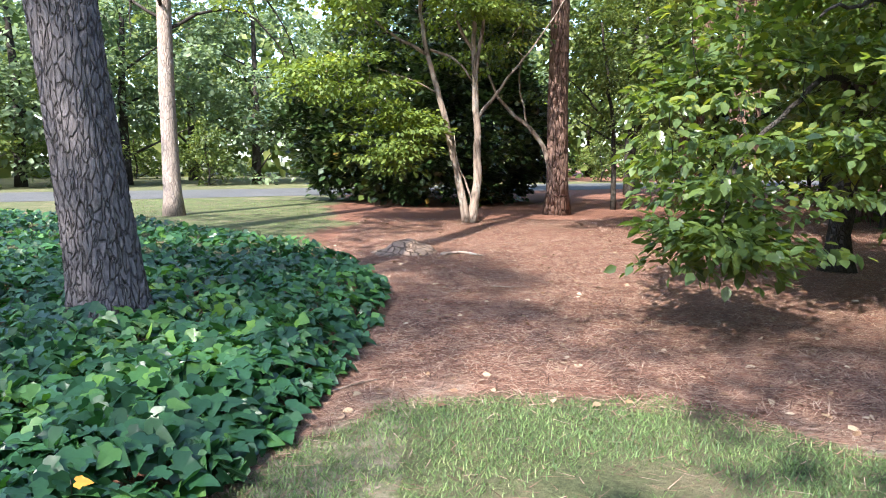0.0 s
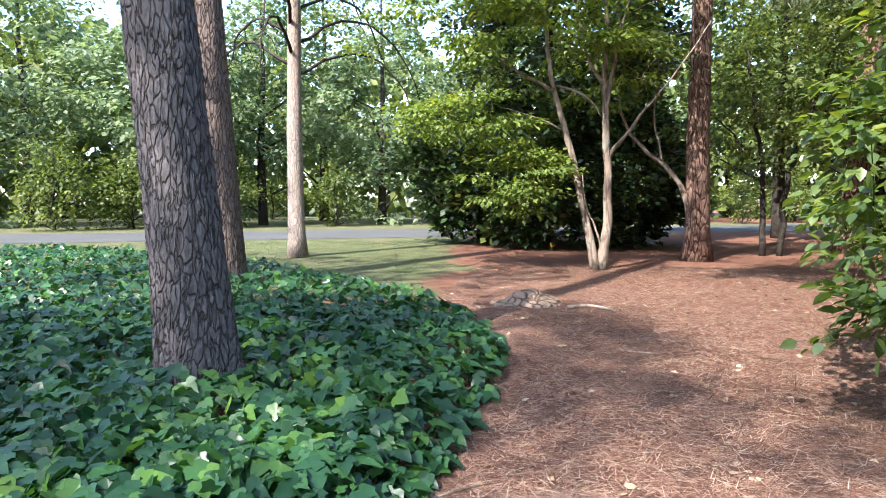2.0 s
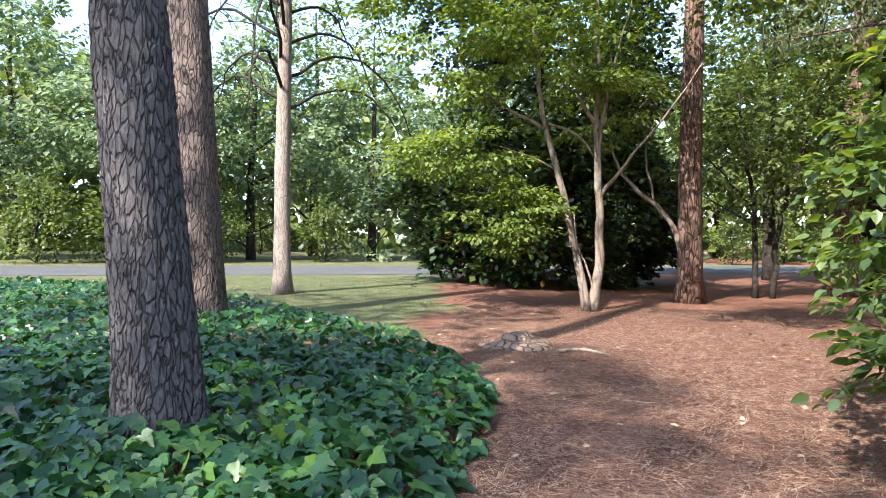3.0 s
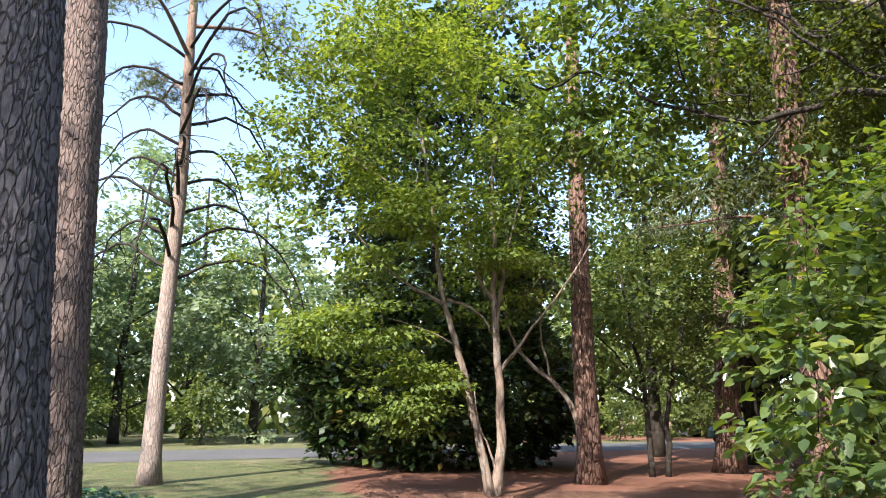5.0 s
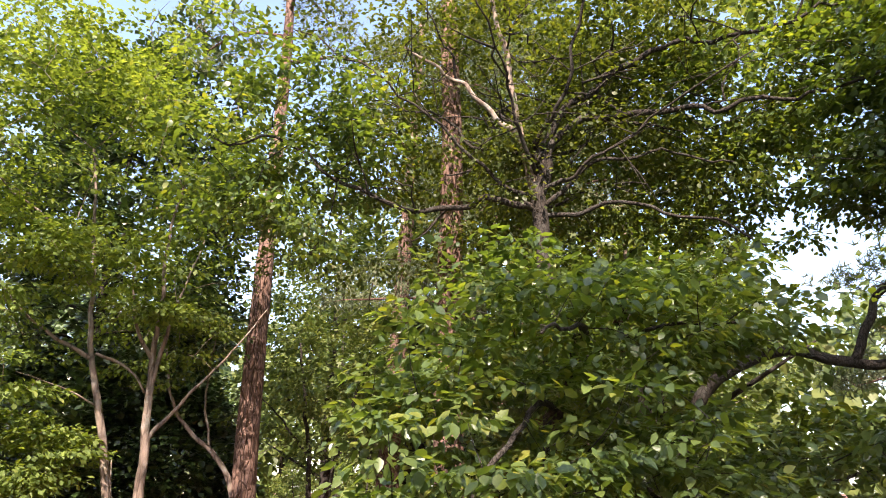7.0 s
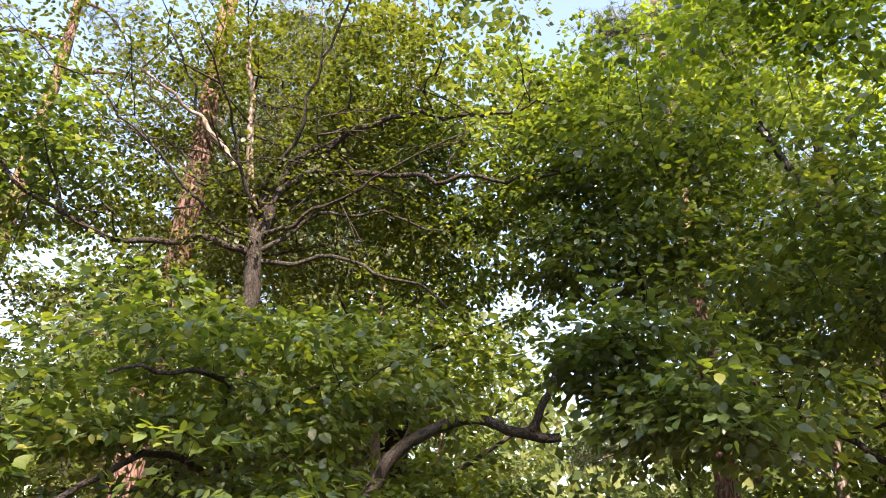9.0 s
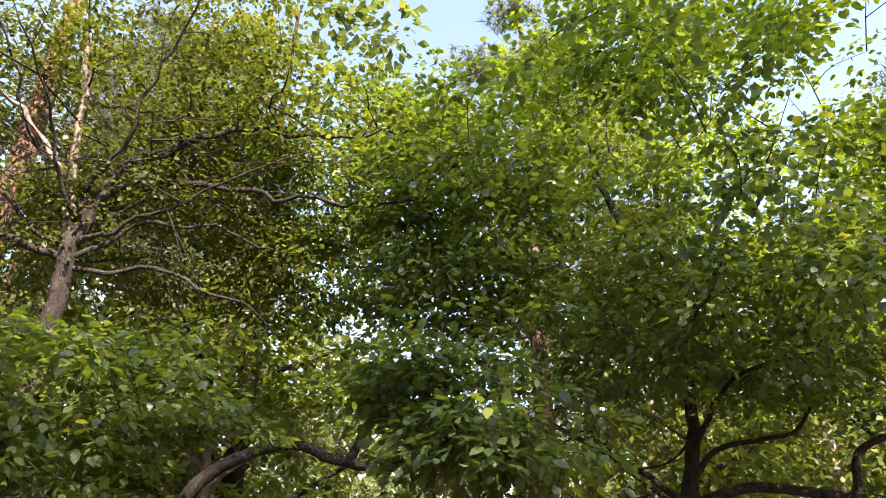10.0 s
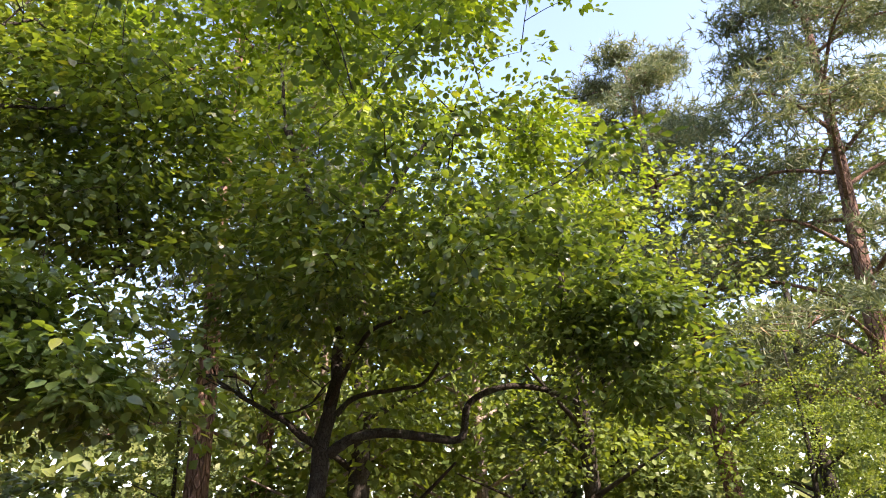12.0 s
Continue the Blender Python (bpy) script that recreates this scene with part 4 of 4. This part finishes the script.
# top and far sprays get the yellower leaf, a painted backlight glow
yellowish = (cs[:, 2] + rng.normal(0, 1.2, len(cs)) > 7.2) | ((cs[:, 0] > 12.4) & (cs[:, 2] > 4.5))
nt.reach(cs, BARK_DARK, 0.009)
nt.twig_mesh(BARK_DARK)
nt.crown(rng, cs[~yellowish], ws[~yellowish], 60, 0.5, 0.045, 0.118, LEAF_MID, LEAF_DOGWOOD)
nt.crown(rng, cs[yellowish], ws[yellowish], 64, 0.5, 0.05, 0.105, LEAF_MID, LEAF_BACKLIT, name="upper_crown")

# slim trees in the shade near the road
rng = np.random.default_rng(26)
sl = Tree("slim_tree", (5.30, 20.0, 0), "slim understorey tree with several thin dark stems")
sl.limb([(5.05, 20.0, -0.05), (5.00, 20.0, 2), (4.80, 20, 3.6), (4.50, 20, 5.4)], 0.09, 0.03, BARK_DARK, "stem", crook=0.08)
sl.limb([(5.50, 20.1, -0.05), (5.60, 20.1, 1.8), (6.00, 20, 3.4), (6.50, 20, 5.0)], 0.09, 0.03, BARK_DARK, "stem", crook=0.08)
sl.limb([(5.00, 20.0, 2.3), (4.20, 20, 3.2), (3.50, 20, 3.9)], 0.04, 0.015, BARK_DARK, crook=0.08)
s1, t1 = lumpy(rng, 130, (5.30, 20.0, 4.6), (2.8, 2.0, 2.6), 0.2, 0.35, 0.6)
sl.reach(s1, BARK_DARK, 0.01)
sl.twig_mesh(BARK_DARK)
sl.crown(rng, s1, t1, 60, 0.55, 0.1, 0.13, LEAF_FAR, LEAF_WOOD)


# ---- the woods around ----
def wood_tree(rng, name, label, tall, wide, bark, leaf, low, sprays=75, per=46, size=0.24):
    t = Tree(name, (0, 0, 0), label)
    t.limb([(0, 0, -0.1), (0.1, 0.05, tall * 0.3), (-0.1, 0.1, tall * 0.6), (0, 0, tall * 0.92)], 0.02 * tall, 0.05, bark, "trunk", 16, 9)
    for i in range(8):
        a, z = i * 2.4, tall * (low + 0.06 * i)
        r = wide * rng.uniform(0.5, 0.85)
        t.limb([(0, 0, z), (math.cos(a) * r * 0.5, math.sin(a) * r * 0.5, z + 0.25 * r), (math.cos(a) * r, math.sin(a) * r, z + 0.5 * r)], 0.006 * tall, 0.02, bark, n=7, sides=5)
    mid = tall * (1 + low) / 2
    c, w = lumpy(rng, sprays, (0, 0, mid), (wide, wide, tall * (1 - low) / 2), 0.4, 0.35, 0.4)
    c[:, 2] = np.maximum(c[:, 2], 0.3)
    t.crown(rng, c, w, per, 0.16 * tall ** 0.5 * 1.5, 0.22, size, LEAF_FAR, leaf)
    return t.ob


rng = np.random.default_rng(31)
kinds = [
    wood_tree(rng, "woodland_tree", "tall leafy woodland tree in full summer leaf", 17, 4.4, BARK_DARK, LEAF_WOOD, 0.12, 110, 46, 0.32),
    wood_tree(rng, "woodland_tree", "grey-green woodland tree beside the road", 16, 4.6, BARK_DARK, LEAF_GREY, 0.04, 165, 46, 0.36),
    wood_tree(rng, "woodland_tree", "young bright green tree at the wood's edge", 9, 3.0, BARK_PALE, LEAF_LIGHT, 0.05, 85, 46, 0.24),
    wood_tree(rng, "shrub", "low leafy shrub at the wood's edge", 3.2, 1.7, BARK_DARK, LEAF_WOOD, 0.0, 45, 46, 0.19),
    wood_tree(rng, "woodland_tree", "tall open-crowned tree shading the lawn", 16, 4.4, BARK_DARK, LEAF_WOOD, 0.4, 62, 46, 0.26),
    wood_tree(rng, "woodland_tree", "sunlit yellow-green leafy tree behind the dogwoods", 12, 3.3, BARK_DARK, LEAF_LIGHT, 0.06, 150, 58, 0.16),
]
spots = []
for i in range(15):  # beyond the road
    x = -48 + i * 6.3
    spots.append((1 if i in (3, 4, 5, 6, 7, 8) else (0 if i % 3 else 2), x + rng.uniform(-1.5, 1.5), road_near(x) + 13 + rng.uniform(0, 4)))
for i in range(16):  # a second row, deeper
    x = -58 + i * 8
    if i % 2:
        spots.append((0, x + rng.uniform(-2, 2), road_near(x) + 21 + rng.uniform(0, 6)))
for i in range(18):  # shrubs along the edge
    x = -46 + i * 5
    spots.append((3, x + rng.uniform(-2, 2), road_near(x) + 11.0 + rng.uniform(0, 2)))
for x, y, k in ((19, 21, 2), (12, 22, 3), (24, 6, 2), (27, 0, 0), (19, 9, 3), (19, -1.0, 3), (34, 4, 0), (11, 27, 0), (17, 30, 1), (9.5, 14.5, 3), (26, -14, 0), (34, -8, 0), (20, -12, 2), (21.5, 3.5, 2), (24, 24, 0)):
    spots.append((k, x, y))
for i in range(7):  # behind the walk
    a = math.pi * (1.0 + i / 6.0)
    spots.append((0 if i % 2 else 1, 30 * math.cos(a), 26 * math.sin(a) + 2))
# nearer trees that shade the lawn
spots += [(4, -13.0, 0.0), (4, -2.0, -12.0), (4, 4.0, -12.5)]
spots += [(0, 12.0, 14.6), (2, 10.2, 12.8), (5, 16.5, 5.0), (0, 10, 25), (0, 14, 20), (2, 12, 16), (0, 8, 29), (2, 18, 6.5)]
spots = [(k, x, y, 0) for k, x, y in spots] + [(5, 17.6, 0.3, 1.0), (5, 16.5, -3.6, 0.36), (5, 15.4, -5.2, 0.33), (5, 18.5, -6.5, 0.4), (5, 16.0, 9.0, 0.42)]
for n, (k, x, y, s) in enumerate(spots):
    s = s or rng.uniform(0.8, 1.25)
    copy = copy_thing(kinds[k], Matrix.Translation((x, y, 0)) @ Matrix.Rotation(rng.uniform(0, 6.28), 4, "Z") @ Matrix.Diagonal((s, s, s * rng.uniform(0.9, 1.15), 1)))
    copy["group"] = "woods round the clearing"
for k in kinds:
    k.matrix_basis = Matrix.Translation(((-52, -40, -30, -22, -60, -66)[kinds.index(k)], 48, 0))

rng = np.random.default_rng(33)
pine("pine_tree", (14.2, 7.2, 0), (0.0, 0.0), 0.25, 15, BARK_RED, "pinkish pine trunk behind the dogwoods", rng, 10, 3.0, 7, 9, seed=3.1)
fp = pine("pine_tree", (20.7, -6.3, 0), (0.02, -0.07), 0.28, 18, BARK_RED, "tall full pine with grey-green needle boughs", rng, 3.0, 4.8, 12, 34, seed=5.5, needles=8)
for x, y, r in ((24.8, -3.4, 2.2), (20, 9.5, 0.4), (10.3, 16.5, 2.9)):
    copy_thing(fp, pose(x, y, 0, 0, 0, r * 57))

hp = pine("pine_tree", (-12.0, -9.0, 0), (0.0, 0.0), 0.27, 20, BARK_RED, "tall pine behind the lawn, shading it", rng, 12.5, 4.0, 6, 13, seed=9.4, needles=8)
for x, y, r in ((-2.2, -8.0, 1.1), (1.8, -7.0, 2.3), (5.0, -6.5, 3.2), (-9.5, -8.0, 5.3)):
    copy_thing(hp, pose(x, y, 0, 0, 0, r * 57))


def far_woods():
    """Deep woods that close the view all round."""
    rng = np.random.default_rng(41)
    n = 56000
    a = rng.uniform(0, 2 * np.pi, n)
    r = rng.uniform(52, 66, n)
    top = 14 + 5 * np.array([noise.noise(Vector((math.cos(q) * 9, math.sin(q) * 9, 0))) for q in a])
    pos = np.stack([np.cos(a) * r, 6 + np.sin(a) * r, rng.uniform(0, 1, n) * top], 1)
    up = np.stack([-np.cos(a), -np.sin(a), np.full(n, 0.6)], 1) + rng.normal(0, 0.5, (n, 3))
    tagged(new("far_woods", scatter("far_woods", LEAF_FAR, pos, rng.normal(0, 1, (n, 3)), up, rng.uniform(0.7, 1.5, n), LEAF_WOOD)), "deep green woods in the distance all round", "woods", kind="stuff")


far_woods()


# ---- small things ----
def build_stump():
    v, f = [], []
    rings, sides = 16, 40
    for i in range(rings):
        u = i / (rings - 1)
        for s in range(sides):
            a = 2 * math.pi * s / sides
            r = (0.52 * (1 - u) ** 0.8 + 0.10 * (1 - u)) * (1 + 0.22 * noise.noise(Vector((math.cos(a) * 1.6, math.sin(a) * 1.6, 3))))
            z = 0.26 * u ** 1.3 + 0.05 * noise.noise(Vector((math.cos(a) * 3 * r, math.sin(a) * 3 * r, u * 3)))
            v.append((math.cos(a) * r * 1.1, math.sin(a) * r * 0.8, z - 0.04))
    for i in range(rings - 1):
        for s in range(sides):
            a, b = i * sides + s, i * sides + (s + 1) % sides
            f.append((a, b, b + sides, a + sides))
    f.append(tuple((rings - 1) * sides + s for s in range(sides)))
    ob = tagged(new("stump", mesh_of("stump", v, f, bark_material("old_wood", (0.13, 0.09, 0.07), (0.27, 0.19, 0.145), (0.40, 0.31, 0.25), 1.0, 7.0, 0.03), True)), "low weathered stump mound on the straw", "stump")
    ob.location = (-0.58, 10.5, 0)


build_stump()


def stick(pts, r, label):
    t = Tubes()
    t.add(curve([Vector(p) - Vector(pts[0]) for p in pts], 10), [r * (1 - 0.06 * k) for k in range(10)], 6, 0.3)
    ob = tagged(new("fallen_stick", t.mesh("fallen_stick", BARK_SMOOTH)), label, "stick")
    ob.location = pts[0]


stick([(-0.05, 10.1, 0.02), (0.25, 10.15, 0.05), (0.6, 10.0, 0.02)], 0.03, "crooked fallen branch lying by the stump")
stick([(-0.72, 4.0, 0.01), (-0.58, 4.1, 0.03), (-0.42, 4.28, 0.01)], 0.008, "thin pale stick at the edge of ivy")
stick([(0.55, 7.6, 0.01), (0.75, 7.5, 0.02), (1.0, 7.55, 0.01)], 0.007, "thin twig lying on pine straw")


def build_car():
    paint, glass, rubber, steel = plain("dark_paint", (0.02, 0.035, 0.033), 0.25, 0.3, 0.05), plain("car_glass", (0.03, 0.035, 0.04), 0.05, 0.0, 0.02), plain("tyre_rubber", (0.02, 0.02, 0.02), 0.8), plain("wheel_metal", (0.45, 0.45, 0.46), 0.35, 0.9)
    car = tagged(new("car"), "dark parked car on the road behind trees", "car")

    def loft(name, sections, mat):
        v, f = [], []
        for x, w0, w1, z0, z1 in sections:
            v += [(x, -w0, z0), (x, -w0 * 1.02, (z0 + z1) / 2), (x, -w1, z1), (x, w1, z1), (x, w0 * 1.02, (z0 + z1) / 2), (x, w0, z0)]
        for i in range(len(sections) - 1):
            for s in range(6):
                a, b = i * 6 + s, i * 6 + (s + 1) % 6
                f.append((a, b, b + 6, a + 6))
        f += [tuple(reversed(range(6))), tuple(len(v) - 6 + k for k in range(6))]
        return part(name, mesh_of(name, v, f, mat, False), car)

    loft("body", [(-2.25, 0.75, 0.7, 0.4, 0.75), (-2.1, 0.86, 0.78, 0.3, 0.92), (-1.2, 0.9, 0.8, 0.28, 0.98), (0.9, 0.9, 0.8, 0.28, 0.95), (2.0, 0.86, 0.74, 0.3, 0.80), (2.25, 0.72, 0.62, 0.4, 0.66)], paint)
    loft("window", [(-1.75, 0.78, 0.5, 0.94, 1.0), (-1.1, 0.79, 0.58, 0.94, 1.40), (0.1, 0.79, 0.58, 0.94, 1.42), (1.0, 0.78, 0.5, 0.93, 0.99)], glass)
    loft("roof", [(-1.15, 0.58, 0.5, 1.39, 1.43), (-0.5, 0.62, 0.56, 1.41, 1.47), (0.15, 0.58, 0.5, 1.41, 1.45)], paint)
    for x in (-1.4, 1.4):
        for y in (-0.82, 0.82):
            bm = bmesh.new()
            bmesh.ops.create_cone(bm, cap_ends=True, segments=24, radius1=0.32, radius2=0.32, depth=0.2, matrix=Matrix.Translation((x, y, 0.32)) @ Matrix.Rotation(math.pi / 2, 4, "X"))
            bmesh.ops.bevel(bm, geom=[e for e in bm.edges if e.calc_face_angle(0) > 1], offset=0.03, segments=2, affect="EDGES")
            me = bpy.data.meshes.new("tyre")
            bm.to_mesh(me)
            me.materials.append(rubber)
            tyre = part("wheel", me, car)
            bm = bmesh.new()
            bmesh.ops.create_cone(bm, cap_ends=True, segments=20, radius1=0.2, radius2=0.2, depth=0.212, matrix=Matrix.Translation((x, y, 0.32)) @ Matrix.Rotation(math.pi / 2, 4, "X"))
            me = bpy.data.meshes.new("rim")
            bm.to_mesh(me)
            me.materials.append(steel)
            part("rim", me, tyre)
    car.matrix_basis = pose(17.0, road_near(17.0) + 3.0, 0.07, 0, 0, 28)


build_car()
